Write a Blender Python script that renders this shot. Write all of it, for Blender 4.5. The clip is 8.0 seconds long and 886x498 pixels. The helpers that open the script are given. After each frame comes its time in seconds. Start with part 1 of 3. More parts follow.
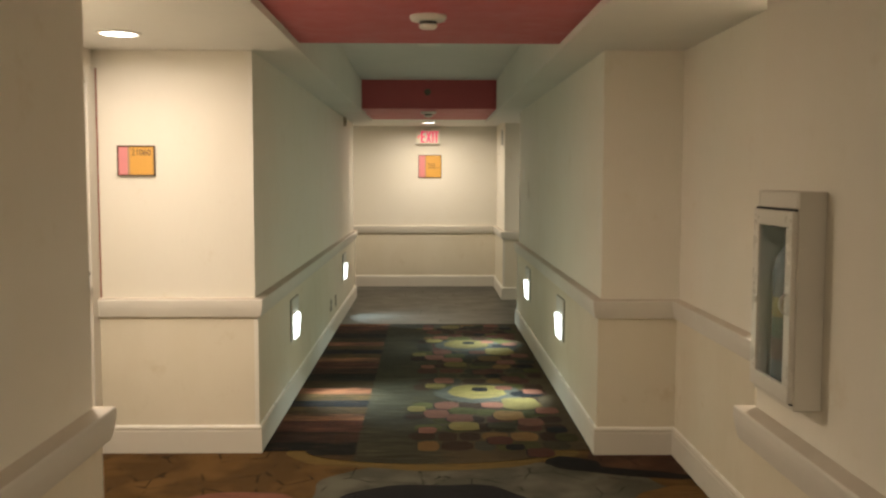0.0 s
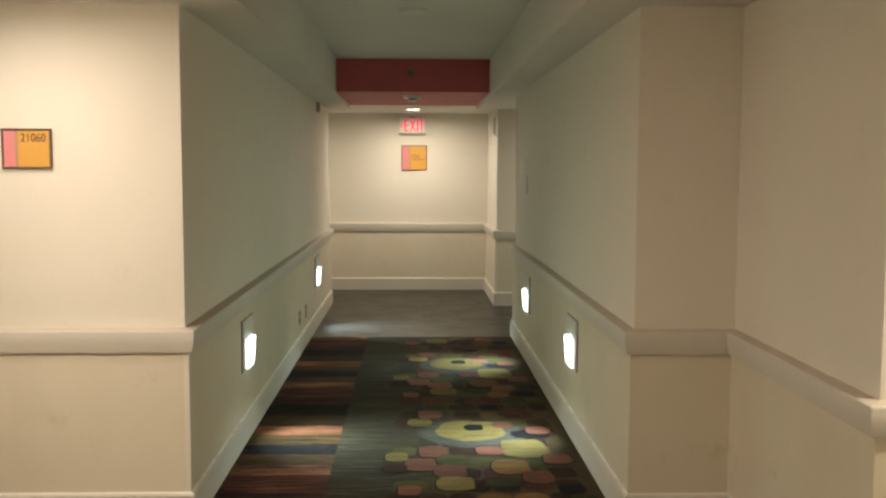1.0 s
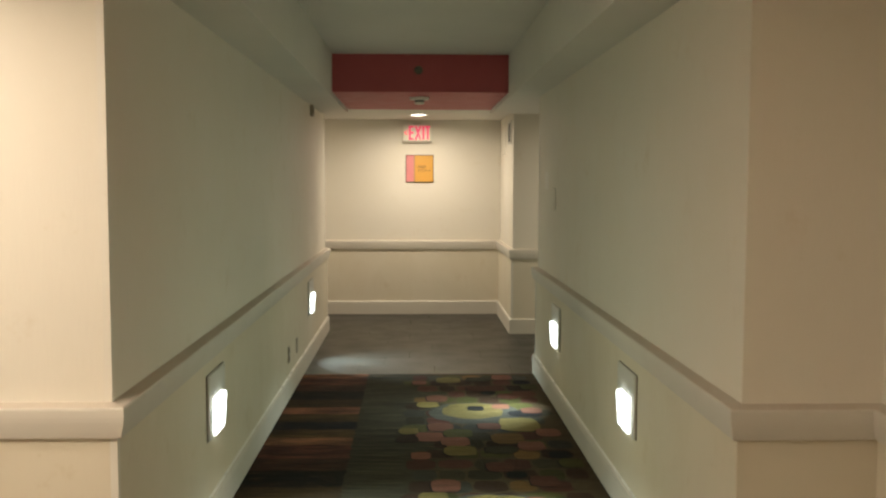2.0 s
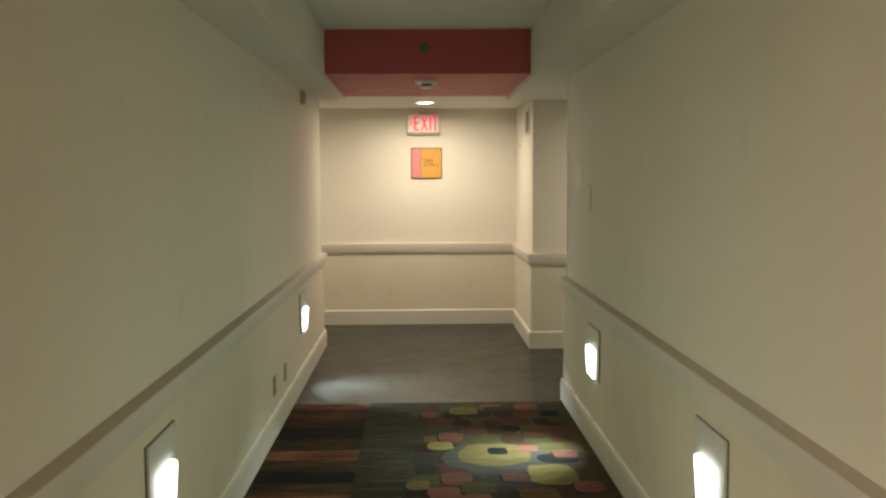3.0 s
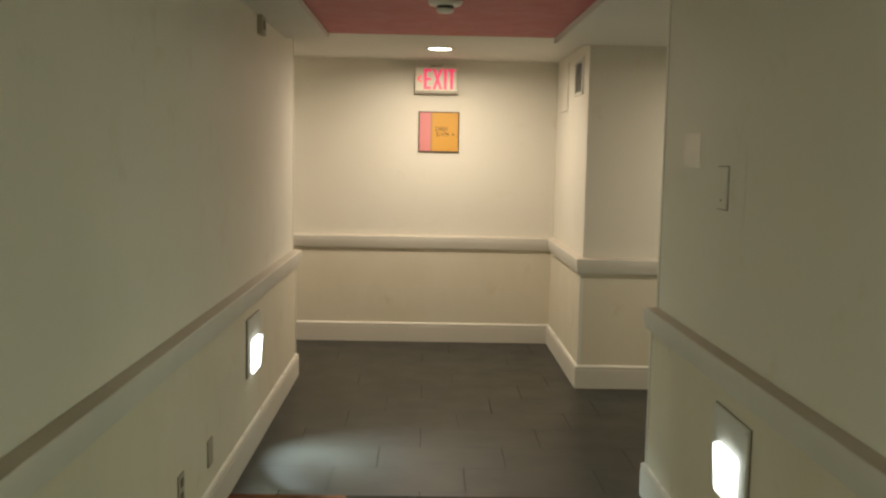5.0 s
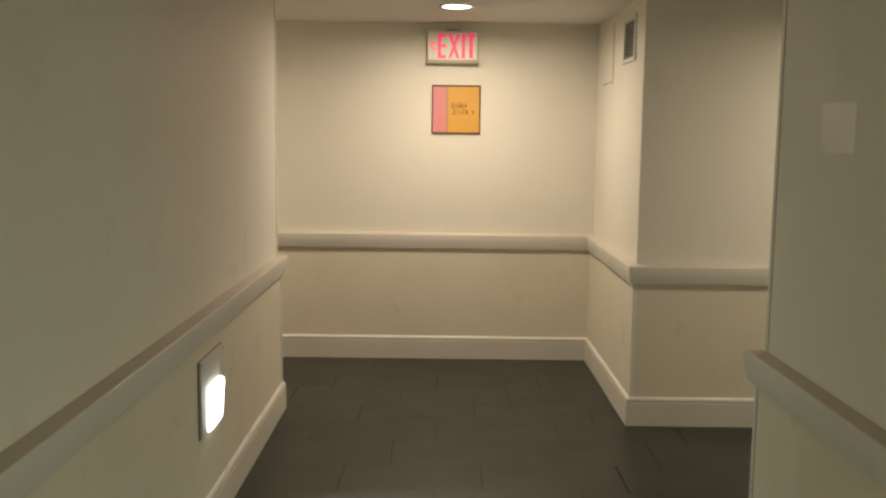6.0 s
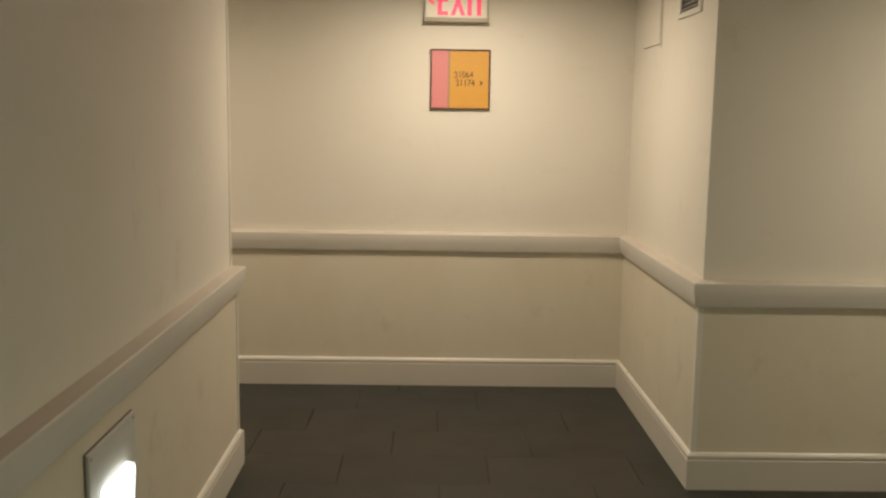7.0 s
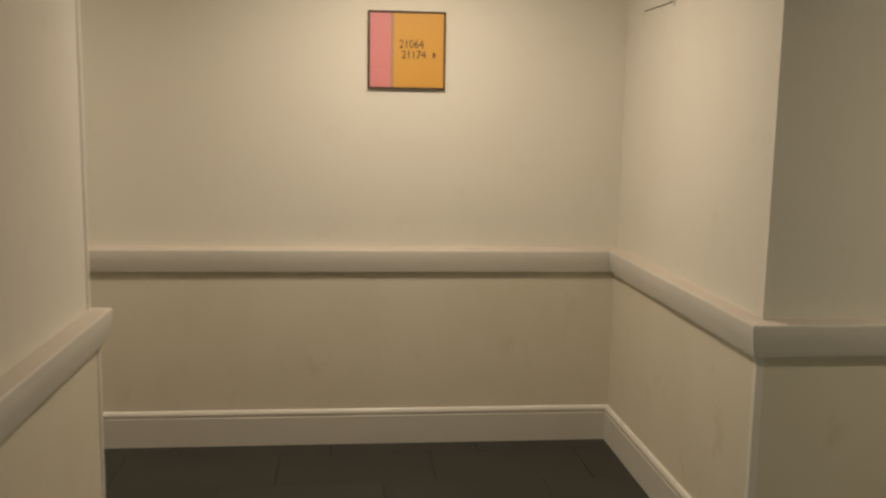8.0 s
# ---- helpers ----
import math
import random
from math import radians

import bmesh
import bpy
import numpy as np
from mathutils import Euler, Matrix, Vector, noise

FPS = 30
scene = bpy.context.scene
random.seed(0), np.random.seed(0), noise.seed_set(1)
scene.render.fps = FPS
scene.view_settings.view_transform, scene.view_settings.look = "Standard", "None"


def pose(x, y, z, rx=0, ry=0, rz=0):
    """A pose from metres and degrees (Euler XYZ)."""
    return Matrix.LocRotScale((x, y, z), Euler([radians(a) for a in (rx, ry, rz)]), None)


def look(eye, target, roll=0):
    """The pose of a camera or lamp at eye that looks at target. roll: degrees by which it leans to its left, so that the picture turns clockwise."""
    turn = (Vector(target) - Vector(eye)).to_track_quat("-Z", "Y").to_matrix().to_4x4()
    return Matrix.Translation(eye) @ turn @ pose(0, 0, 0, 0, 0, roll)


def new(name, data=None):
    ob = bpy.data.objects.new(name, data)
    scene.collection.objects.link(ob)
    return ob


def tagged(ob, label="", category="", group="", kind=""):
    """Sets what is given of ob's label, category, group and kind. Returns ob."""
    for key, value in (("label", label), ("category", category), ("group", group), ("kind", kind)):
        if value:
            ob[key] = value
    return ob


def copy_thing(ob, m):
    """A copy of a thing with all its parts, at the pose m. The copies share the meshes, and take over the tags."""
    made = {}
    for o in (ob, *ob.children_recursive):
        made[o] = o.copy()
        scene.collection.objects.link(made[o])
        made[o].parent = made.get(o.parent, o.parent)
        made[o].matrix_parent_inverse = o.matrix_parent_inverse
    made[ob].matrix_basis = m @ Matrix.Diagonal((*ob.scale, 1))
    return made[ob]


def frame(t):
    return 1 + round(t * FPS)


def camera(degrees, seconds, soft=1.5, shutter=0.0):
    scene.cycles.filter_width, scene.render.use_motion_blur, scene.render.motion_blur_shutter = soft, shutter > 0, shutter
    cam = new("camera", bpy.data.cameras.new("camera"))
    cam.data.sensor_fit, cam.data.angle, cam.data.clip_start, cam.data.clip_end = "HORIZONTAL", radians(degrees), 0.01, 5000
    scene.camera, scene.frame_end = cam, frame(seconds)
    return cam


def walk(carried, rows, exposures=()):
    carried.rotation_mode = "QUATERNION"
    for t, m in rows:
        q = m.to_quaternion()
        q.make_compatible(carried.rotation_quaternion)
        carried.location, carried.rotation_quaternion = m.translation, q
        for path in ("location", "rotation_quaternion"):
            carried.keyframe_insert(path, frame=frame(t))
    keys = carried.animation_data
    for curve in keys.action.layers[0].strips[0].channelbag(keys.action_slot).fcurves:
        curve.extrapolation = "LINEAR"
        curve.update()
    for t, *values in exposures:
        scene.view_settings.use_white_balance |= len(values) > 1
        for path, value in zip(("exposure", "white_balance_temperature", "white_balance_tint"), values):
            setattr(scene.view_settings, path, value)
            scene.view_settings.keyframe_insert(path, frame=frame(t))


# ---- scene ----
cam = camera(51.1, 8.0, 2.3, 0.3)
PATH = [
    (0, (0.038, -0.743, 1.613), (0.069, 1.251, 1.462), 0.1),
    (0.5, (0.03, -0.128, 1.615), (0.096, 1.865, 1.463), -0.5),
    (1, (0.051, 0.503, 1.623), (0.114, 2.495, 1.455), 0.2),
    (1.5, (0.02, 1.107, 1.631), (0.102, 3.1, 1.476), 0.4),
    (1.7, (0.008, 1.346, 1.618), (0.073, 3.339, 1.476), 0.3),
    (2.8, (-0.037, 2.605, 1.644), (0.024, 4.598, 1.497), -0.1),
    (3, (-0.029, 2.826, 1.643), (0.022, 4.819, 1.488), -0.3),
    (3.5, (0.005, 3.361, 1.638), (0.051, 5.355, 1.488), 0.5),
    (4, (0.003, 3.985, 1.632), (0.062, 5.978, 1.482), 0.4),
    (4.5, (-0.021, 4.611, 1.63), (0.01, 6.602, 1.45), 1.0),
    (4.7, (-0.05, 4.863, 1.612), (-0.004, 6.854, 1.425), 1.1),
    (5.8, (-0.044, 6.268, 1.604), (-0.038, 8.253, 1.361), 0.9),
    (6, (-0.031, 6.51, 1.609), (-0.029, 8.495, 1.367), 0.7),
    (6.5, (-0.052, 7.139, 1.601), (-0.069, 9.122, 1.342), 0.7),
    (7, (-0.116, 7.763, 1.575), (-0.083, 9.743, 1.296), 0.9),
    (7.5, (-0.139, 8.378, 1.533), (-0.086, 10.36, 1.265), 1.0),
    (8, (-0.211, 8.967, 1.512), (-0.002, 10.936, 1.228), 1.0),
]
EXPOSURES = [(0, 0.09, 6340, 9.5), (0.5, 0.04, 6200, 9), (1.5, 0.04, 6370, 9), (3.0, 0.17, 6440, 8), (4.0, 0.08, 6400, 8), (4.5, 0.04, 6370, 7.5), (6.0, -0.06, 6500, 10),
             (7.0, -0.17, 6500, 10), (7.5, -0.27, 6500, 10), (8.0, -0.44, 6500, 10)]
walk(cam, [(t, look(eye, target, roll)) for t, eye, target, roll in PATH], EXPOSURES)


# ---- light ----
world = bpy.data.worlds.new("world")
scene.world = world
world.use_nodes = True
world.node_tree.nodes["Background"].inputs[0].default_value = (0.9, 0.8, 0.65, 1)
world.node_tree.nodes["Background"].inputs[1].default_value = 0.0

WARM = (1.0, 0.825, 0.625)
COOL = (0.79, 1.0, 0.75)
SOFFIT, PINK_Z, TRAY, FAR_Z = 2.345, 2.385, 2.70, 2.395


def down_lamp(x, y, z, watts, spread=162, size=0.16, colour=WARM):
    data = bpy.data.lights.new("downlight_beam", "AREA")
    data.shape, data.size, data.energy, data.color = "DISK", size, watts, colour
    data.spread = radians(spread)
    ob = new("downlight_beam", data)
    ob.matrix_world = pose(x, y, z - 0.02)
    return ob


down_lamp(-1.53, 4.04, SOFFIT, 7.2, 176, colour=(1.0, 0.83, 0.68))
down_lamp(0.04, 12.28, FAR_Z - 0.025, 23.5, 175, colour=(1.0, 0.835, 0.645))
down_lamp(1.95, 2.75, SOFFIT, 18)
down_lamp(2.55, 10.75, SOFFIT, 22, 174, colour=(1.0, 0.86, 0.66))
down_lamp(-2.3, 12.45, FAR_Z, 16, colour=(1.0, 0.835, 0.645))
# unseen extra alcove lamp, added to brighten the niche opposite
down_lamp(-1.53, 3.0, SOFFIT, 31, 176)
# unseen hallway lamp, added behind the start to lift the near walls
down_lamp(0.04, -2.2, TRAY, 35, 172)


def step_beam(x, y, side, pool):
    """The step light's own light: a wide wash from the whole lens and a narrow pool on the floor."""
    data = bpy.data.lights.new("step_beam", "AREA")
    data.shape, data.size, data.size_y, data.energy, data.spread, data.color = "RECTANGLE", 0.19, 0.165, 3.3, radians(176), COOL
    new("step_beam", data).matrix_world = look((x + side * 0.036, y, 0.525), (x + side * 1.036, y, 0.455))
    data = bpy.data.lights.new("step_beam", "AREA")
    data.shape, data.size, data.energy, data.spread, data.color = "DISK", 0.05, 1.9 * pool, radians(84), (0.80, 0.98, 1.0)
    new("step_beam", data).matrix_world = look((x + side * 0.060, y, 0.520), (x + side * 0.56, y - 0.12, -0.03))


for x, y, side, pool in ((-0.961, 6.095, 1, 2.6), (-0.961, 10.155, 1, 5.0), (1.024, 6.085, -1, 2.6), (1.024, 8.34, -1, 2.6)):
    step_beam(x, y, side, pool)
STEP_GLOW = 3.6


# ---- materials ----
def material(name, rough=0.6, metal=0.0):
    m = bpy.data.materials.new(name)
    m.use_nodes = True
    b = m.node_tree.nodes["Principled BSDF"]
    b.inputs["Roughness"].default_value, b.inputs["Metallic"].default_value = rough, metal
    return m, m.node_tree, b


def add(tree, kind, **inputs):
    n = tree.nodes.new(kind)
    for k, v in inputs.items():
        n.inputs[k.replace("_", " ")].default_value = v
    return n


def place(tree, scale=(1, 1, 1)):
    """World-sized coordinates, stretched."""
    geo = tree.nodes.new("ShaderNodeNewGeometry")
    mp = tree.nodes.new("ShaderNodeMapping")
    mp.inputs["Scale"].default_value = scale
    tree.links.new(geo.outputs["Position"], mp.inputs["Vector"])
    return mp.outputs[0]


def noise_at(tree, vec, scale, detail=3.0, rough=0.55):
    n = add(tree, "ShaderNodeTexNoise", Scale=scale, Detail=detail, Roughness=rough)
    tree.links.new(vec, n.inputs["Vector"])
    return n.outputs["Fac"]


def ramp(tree, fac, stops, constant=False):
    r = tree.nodes.new("ShaderNodeValToRGB")
    r.color_ramp.interpolation = "CONSTANT" if constant else "LINEAR"
    e = r.color_ramp.elements
    while len(e) < len(stops):
        e.new(1.0)
    for el, (p, c) in zip(e, stops):
        el.position, el.color = p, (*c, 1)
    tree.links.new(fac, r.inputs[0])
    return r.outputs[0]


def mixed(tree, a, b, fac, mode="MIX"):
    n = tree.nodes.new("ShaderNodeMix")
    n.data_type, n.blend_type = "RGBA", mode
    for v, i in ((fac, 0), (a, 6), (b, 7)):
        if isinstance(v, (int, float)):
            n.inputs[i].default_value = v
        elif isinstance(v, tuple):
            n.inputs[i].default_value = (*v, 1)
        else:
            tree.links.new(v, n.inputs[i])
    return n.outputs[2]


def maths(tree, op, a, b=0.0, c=0.0):
    n = tree.nodes.new("ShaderNodeMath")
    n.operation = op
    for i, v in enumerate((a, b, c)):
        if isinstance(v, (int, float)):
            n.inputs[i].default_value = v
        else:
            tree.links.new(v, n.inputs[i])
    return n.outputs[0]


def bump(tree, bsdf, height, strength, distance):
    n = add(tree, "ShaderNodeBump", Strength=strength, Distance=distance)
    tree.links.new(height, n.inputs["Height"])
    tree.links.new(n.outputs[0], bsdf.inputs["Normal"])


def scuffed(name, colour, rough, grain=220, depth=0.0006, stain=0.10, sheen=(0.08, 0.12), top_shade=None):
    """Painted surface with fine grain, broad uneven tone and faint smudges; level faces may take a painted shade tint.
    """
    m, t, b = material(name, rough)
    vec = place(t)
    broad = noise_at(t, vec, 0.9, 4)
    smudge = noise_at(t, vec, 5.5, 5, 0.7)
    dark = tuple(c * (1 - stain) for c in colour)
    col = mixed(t, dark, colour, ramp(t, broad, [(0.3, (0, 0, 0)), (0.65, (1, 1, 1))]))
    col = mixed(t, col, tuple(c * (1 - 0.6 * stain) for c in colour), ramp(t, smudge, [(0.58, (0, 0, 0)), (0.74, (1, 1, 1))]))
    # level tops get a tint imitating their dimmer light, uneven with the smudges
    if top_shade:
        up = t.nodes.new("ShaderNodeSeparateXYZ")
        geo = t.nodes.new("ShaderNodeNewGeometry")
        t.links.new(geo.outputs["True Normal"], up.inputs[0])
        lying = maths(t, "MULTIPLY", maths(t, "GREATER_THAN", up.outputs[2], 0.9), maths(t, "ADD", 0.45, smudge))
        col = mixed(t, col, top_shade, lying)
    t.links.new(col, b.inputs["Base Color"])
    r = ramp(t, smudge, [(0.3, (rough - sheen[0],) * 3), (0.7, (min(1, rough + sheen[1]),) * 3)])
    t.links.new(r, b.inputs["Roughness"])
    bump(t, b, noise_at(t, vec, grain, 2), 0.35, depth)
    return m


def wall_cover(name, colour, stain=1.0):
    """Vinyl wall covering: a fine vertical weave, faint smudges and a low sheen."""
    m, t, b = material(name, 0.55)
    b.inputs["Specular IOR Level"].default_value = 0.22
    weave = noise_at(t, place(t, (260, 260, 9)), 1.0, 2)
    cross = noise_at(t, place(t, (12, 12, 300)), 1.0, 2)
    vec = place(t)
    broad, smudge = noise_at(t, vec, 0.8, 3), noise_at(t, vec, 4.5, 5, 0.68)
    col = mixed(t, tuple(c * 0.93 for c in colour), colour, broad)
    col = mixed(t, col, tuple(c * 0.95 for c in colour), ramp(t, weave, [(0.4, (0, 0, 0)), (0.7, (1, 1, 1))]))
    col = mixed(t, col, (colour[0] * (1 - 0.13 * stain), colour[1] * (1 - 0.16 * stain), colour[2] * (1 - 0.22 * stain)), ramp(t, smudge, [(0.6, (0, 0, 0)), (0.78, (1, 1, 1))]))
    blotch = noise_at(t, place(t, (1.6, 1.6, 0.9)), 1.0, 5, 0.62)
    col = mixed(t, col, (colour[0] * (1 - 0.05 * stain), colour[1] * (1 - 0.055 * stain), colour[2] * (1 - 0.07 * stain)), ramp(t, blotch, [(0.46, (0, 0, 0)), (0.62, (1, 1, 1))]))
    t.links.new(col, b.inputs["Base Color"])
    t.links.new(ramp(t, smudge, [(0.3, (0.52,) * 3), (0.7, (0.70,) * 3)]), b.inputs["Roughness"])
    bump(t, b, maths(t, "ADD", weave, cross), 0.3, 0.0007)
    return m


def plain(name, colour, rough=0.5, metal=0.0, grain=90, vary=0.12):
    m, t, b = material(name, rough, metal)
    n = noise_at(t, place(t), grain, 3)
    t.links.new(mixed(t, tuple(c * (1 - vary) for c in colour), colour, n), b.inputs["Base Color"])
    return m


def glowing(name, colour, strength):
    m, t, b = material(name, 0.4)
    b.inputs["Base Color"].default_value = (0.9, 0.9, 0.88, 1)
    b.inputs["Emission Color"].default_value = (*colour, 1)
    b.inputs["Emission Strength"].default_value = strength
    return m


def fuzz(bsdf):
    """Fibre sheen of a carpet pile with hardly any gloss."""
    bsdf.inputs["Specular IOR Level"].default_value = 0.16
    bsdf.inputs["Sheen Weight"].default_value = 0.012
    bsdf.inputs["Sheen Roughness"].default_value = 0.4
    bsdf.inputs["Sheen Tint"].default_value = (0.9, 0.8, 0.62, 1)


def pile(name, colour, vary=0.6, cells=0.0):
    """Tufted carpet in one dye, streaked across the corridor."""
    m, t, b = material(name, 0.95)
    streak = noise_at(t, place(t, (8, 24, 1)), 1.0, 6, 0.8)
    tuft = noise_at(t, place(t), 420, 2)
    col = mixed(t, tuple(c * (1 - vary) for c in colour), tuple(min(1, c * (1 + 0.5 * vary)) for c in colour), streak)
    col = mixed(t, col, tuple(c * 0.55 for c in colour), ramp(t, tuft, [(0.5, (0, 0, 0)), (0.72, (1, 1, 1))]))
    if not cells:
        geo = t.nodes.new("ShaderNodeNewGeometry")
        tone = ramp(t, geo.outputs["Random Per Island"], [(0.0, (0.62,) * 3), (1.0, (1.18,) * 3)])
        col = mixed(t, col, tone, 1.0, "MULTIPLY")
        brushed = noise_at(t, place(t, (3, 55, 1)), 1.0, 3, 0.7)
        col = mixed(t, col, ramp(t, brushed, [(0.38, (0.45,) * 3), (0.52, (1.0,) * 3)]), 0.8, "MULTIPLY")
    if cells:
        v = add(t, "ShaderNodeTexVoronoi", Scale=1.0, Randomness=0.9)
        v.feature = "DISTANCE_TO_EDGE"
        warp = place(t, (cells, cells * 0.8, 1))
        t.links.new(warp, v.inputs["Vector"])
        patch = noise_at(t, place(t), 3.0, 2)
        col = mixed(t, col, tuple(c * 1.7 for c in colour), ramp(t, patch, [(0.45, (0, 0, 0)), (0.65, (0.7, 0.7, 0.7))]))
        broken = ramp(t, noise_at(t, place(t), 7.0, 2), [(0.46, (1, 1, 1)), (0.56, (0, 0, 0))])
        line = mixed(t, ramp(t, v.outputs["Distance"], [(0.008, (0, 0, 0)), (0.022, (1, 1, 1))]), (1.0, 1.0, 1.0), broken)
        col = mixed(t, tuple(c * 0.3 for c in colour), col, line)
    t.links.new(col, b.inputs["Base Color"])
    bump(t, b, tuft, 0.8, 0.004)
    fuzz(b)
    return m


def corridor_pile():
    """Runner: a striped side band, a grey-green brushed middle and a mottled dark ground."""
    m, t, b = material("corridor_carpet", 0.95)
    geo = t.nodes.new("ShaderNodeNewGeometry")
    sep = t.nodes.new("ShaderNodeSeparateXYZ")
    t.links.new(geo.outputs["Position"], sep.inputs[0])
    wob = noise_at(t, place(t, (2.5, 12, 1)), 1.0, 3)
    y = maths(t, "ADD", sep.outputs[1], maths(t, "MULTIPLY", maths(t, "SUBTRACT", wob, 0.5), 0.07))
    f = maths(t, "FRACT", maths(t, "DIVIDE", maths(t, "SUBTRACT", y, 3.00), 2.0))
    bands = ramp(t, f, [
        (0.0, (0.065, 0.028, 0.019)), (0.035, (0.150, 0.052, 0.036)), (0.17, (0.340, 0.150, 0.080)), (0.255, (0.130, 0.075, 0.028)),
        (0.355, (0.011, 0.011, 0.017)), (0.45, (0.095, 0.055, 0.018)), (0.555, (0.320, 0.128, 0.072)), (0.655, (0.062, 0.036, 0.014)),
        (0.775, (0.009, 0.007, 0.007)), (0.915, (0.065, 0.027, 0.018))], constant=True)
    fine = noise_at(t, place(t, (5, 40, 1)), 1.0, 5, 0.7)
    yarn = noise_at(t, place(t, (2.2, 95, 1)), 1.0, 3, 0.7)
    stray = mixed(t, (0.008, 0.005, 0.005), (0.24, 0.13, 0.055), noise_at(t, place(t, (1.2, 30, 1)), 1.0, 3))
    bands = mixed(t, bands, stray, ramp(t, fine, [(0.52, (0, 0, 0)), (0.64, (0.55, 0.55, 0.55))]))
    bands = mixed(t, bands, ramp(t, yarn, [(0.42, (0.15, 0.15, 0.16)), (0.49, (0.9, 0.9, 0.9)), (0.58, (1.1, 1.1, 1.05)), (0.66, (1.9, 1.8, 1.6))]), 1.0, "MULTIPLY")
    bands = mixed(t, bands, ramp(t, noise_at(t, place(t, (2.0, 7, 1)), 1.0, 4, 0.7), [(0.35, (0.40, 0.40, 0.42)), (0.65, (1.35, 1.3, 1.2))]), 1.0, "MULTIPLY")
    grey = ramp(t, yarn, [(0.40, (0.012, 0.010, 0.006)), (0.46, (0.034, 0.028, 0.015)), (0.56, (0.056, 0.047, 0.026)), (0.64, (0.15, 0.128, 0.076))])
    grey = mixed(t, grey, (0.052, 0.045, 0.026), ramp(t, fine, [(0.45, (0, 0, 0)), (0.6, (0.6, 0.6, 0.6))]))
    ground = mixed(t, (0.030, 0.017, 0.009), (0.13, 0.092, 0.045), noise_at(t, place(t, (4, 14, 1)), 1.0, 5, 0.75))
    edge = noise_at(t, place(t, (1, 30, 1)), 1.0, 2)
    x = maths(t, "ADD", sep.outputs[0], maths(t, "MULTIPLY", maths(t, "SUBTRACT", edge, 0.5), 0.05))
    col = mixed(t, bands, grey, maths(t, "GREATER_THAN", x, -0.395))
    x2 = maths(t, "ADD", sep.outputs[0], maths(t, "MULTIPLY", maths(t, "SUBTRACT", edge, 0.5), 0.5))
    col = mixed(t, col, ground, maths(t, "GREATER_THAN", x2, 0.12))
    tuft = noise_at(t, place(t), 420, 2)
    col = mixed(t, col, mixed(t, col, (0, 0, 0), 0.5), ramp(t, tuft, [(0.5, (0, 0, 0)), (0.72, (1, 1, 1))]))
    t.links.new(mixed(t, col, (0.84, 0.84, 0.84), 1.0, "MULTIPLY"), b.inputs["Base Color"])
    bump(t, b, maths(t, "ADD", tuft, maths(t, "MULTIPLY", fine, 0.6)), 0.8, 0.004)
    fuzz(b)
    return m


def tile_stone():
    m, t, b = material("dark_floor_tile", 0.42)
    info = t.nodes.new("ShaderNodeObjectInfo")
    streak, cloud = noise_at(t, place(t, (9, 60, 1)), 1.0, 4), noise_at(t, place(t), 3.0, 4)
    col = mixed(t, (0.0180, 0.0178, 0.0158), (0.029, 0.0288, 0.0256), cloud)
    col = mixed(t, col, (0.021, 0.020, 0.016), maths(t, "MULTIPLY", streak, 0.35))
    tone = ramp(t, info.outputs["Random"], [(0.0, (0.88,) * 3), (1.0, (1.1,) * 3)])
    t.links.new(mixed(t, col, tone, 1.0, "MULTIPLY"), b.inputs["Base Color"])
    t.links.new(ramp(t, cloud, [(0.3, (0.28,) * 3), (0.7, (0.40,) * 3)]), b.inputs["Roughness"])
    bump(t, b, maths(t, "ADD", streak, noise_at(t, place(t), 60, 3)), 0.10, 0.001)
    return m


PAINT = wall_cover("cream_wall_covering", (0.81, 0.77, 0.68))
TRIM = scuffed("cream_trim_gloss", (0.67, 0.633, 0.555), 0.58, 120, 0.0004, 0.08)
# the rail tops carry their brown shade in the colour
RAIL_PAINT = scuffed("top_shaded_rail_gloss", (0.70, 0.665, 0.595), 0.58, 120, 0.0004, 0.08, top_shade=(0.60, 0.54, 0.455))
BEAD_GLOSS = scuffed("glossy_white_bead", (0.84, 0.82, 0.76), 0.28, 120, 0.0003, 0.05)
LOWER = wall_cover("cream_lower_wall", (0.755, 0.695, 0.565), 1.5)
CEIL = scuffed("ceiling_paint", (0.74, 0.722, 0.665), 0.8, 160, 0.001, 0.07)
ROSE = scuffed("rose_ceiling_paint", (0.50, 0.107, 0.118), 0.6, 160, 0.001, 0.10)
CARPET = corridor_pile()
TILE = tile_stone()
GROUT = plain("dark_grout", (0.022, 0.02, 0.018), 0.9)
STEP_GLASS = glowing("lit_step_lens", (0.95, 1.0, 0.94), STEP_GLOW)
DOWN_GLASS = glowing("lit_downlight_lens", (1.0, 0.9, 0.72), 9.0)
STEP_METAL = plain("pale_grey_metal", (0.66, 0.65, 0.59), 0.48, 0.12, 300)
WHITE = plain("white_plastic", (0.79, 0.77, 0.70), 0.4)
CHROME = plain("satin_nickel", (0.52, 0.50, 0.46), 0.30, 1.0, 200)
BRASS = plain("dull_brass", (0.42, 0.35, 0.22), 0.45, 1.0, 200)
BLACK = plain("black_plastic", (0.02, 0.02, 0.02), 0.4)
BROWN_FRAME = plain("brown_sign_frame", (0.10, 0.055, 0.03), 0.45)
SIGN_PINK = plain("sign_pink", (0.72, 0.26, 0.27), 0.5)
SIGN_MAUVE = plain("sign_mauve", (0.45, 0.28, 0.16), 0.5)
SIGN_GOLD = plain("sign_gold", (0.70, 0.37, 0.065), 0.5)
SIGN_INK = plain("sign_ink", (0.07, 0.045, 0.03), 0.5)
DOOR_PAINT = scuffed("door_paint", (0.80, 0.76, 0.68), 0.4, 120, 0.0004, 0.07)
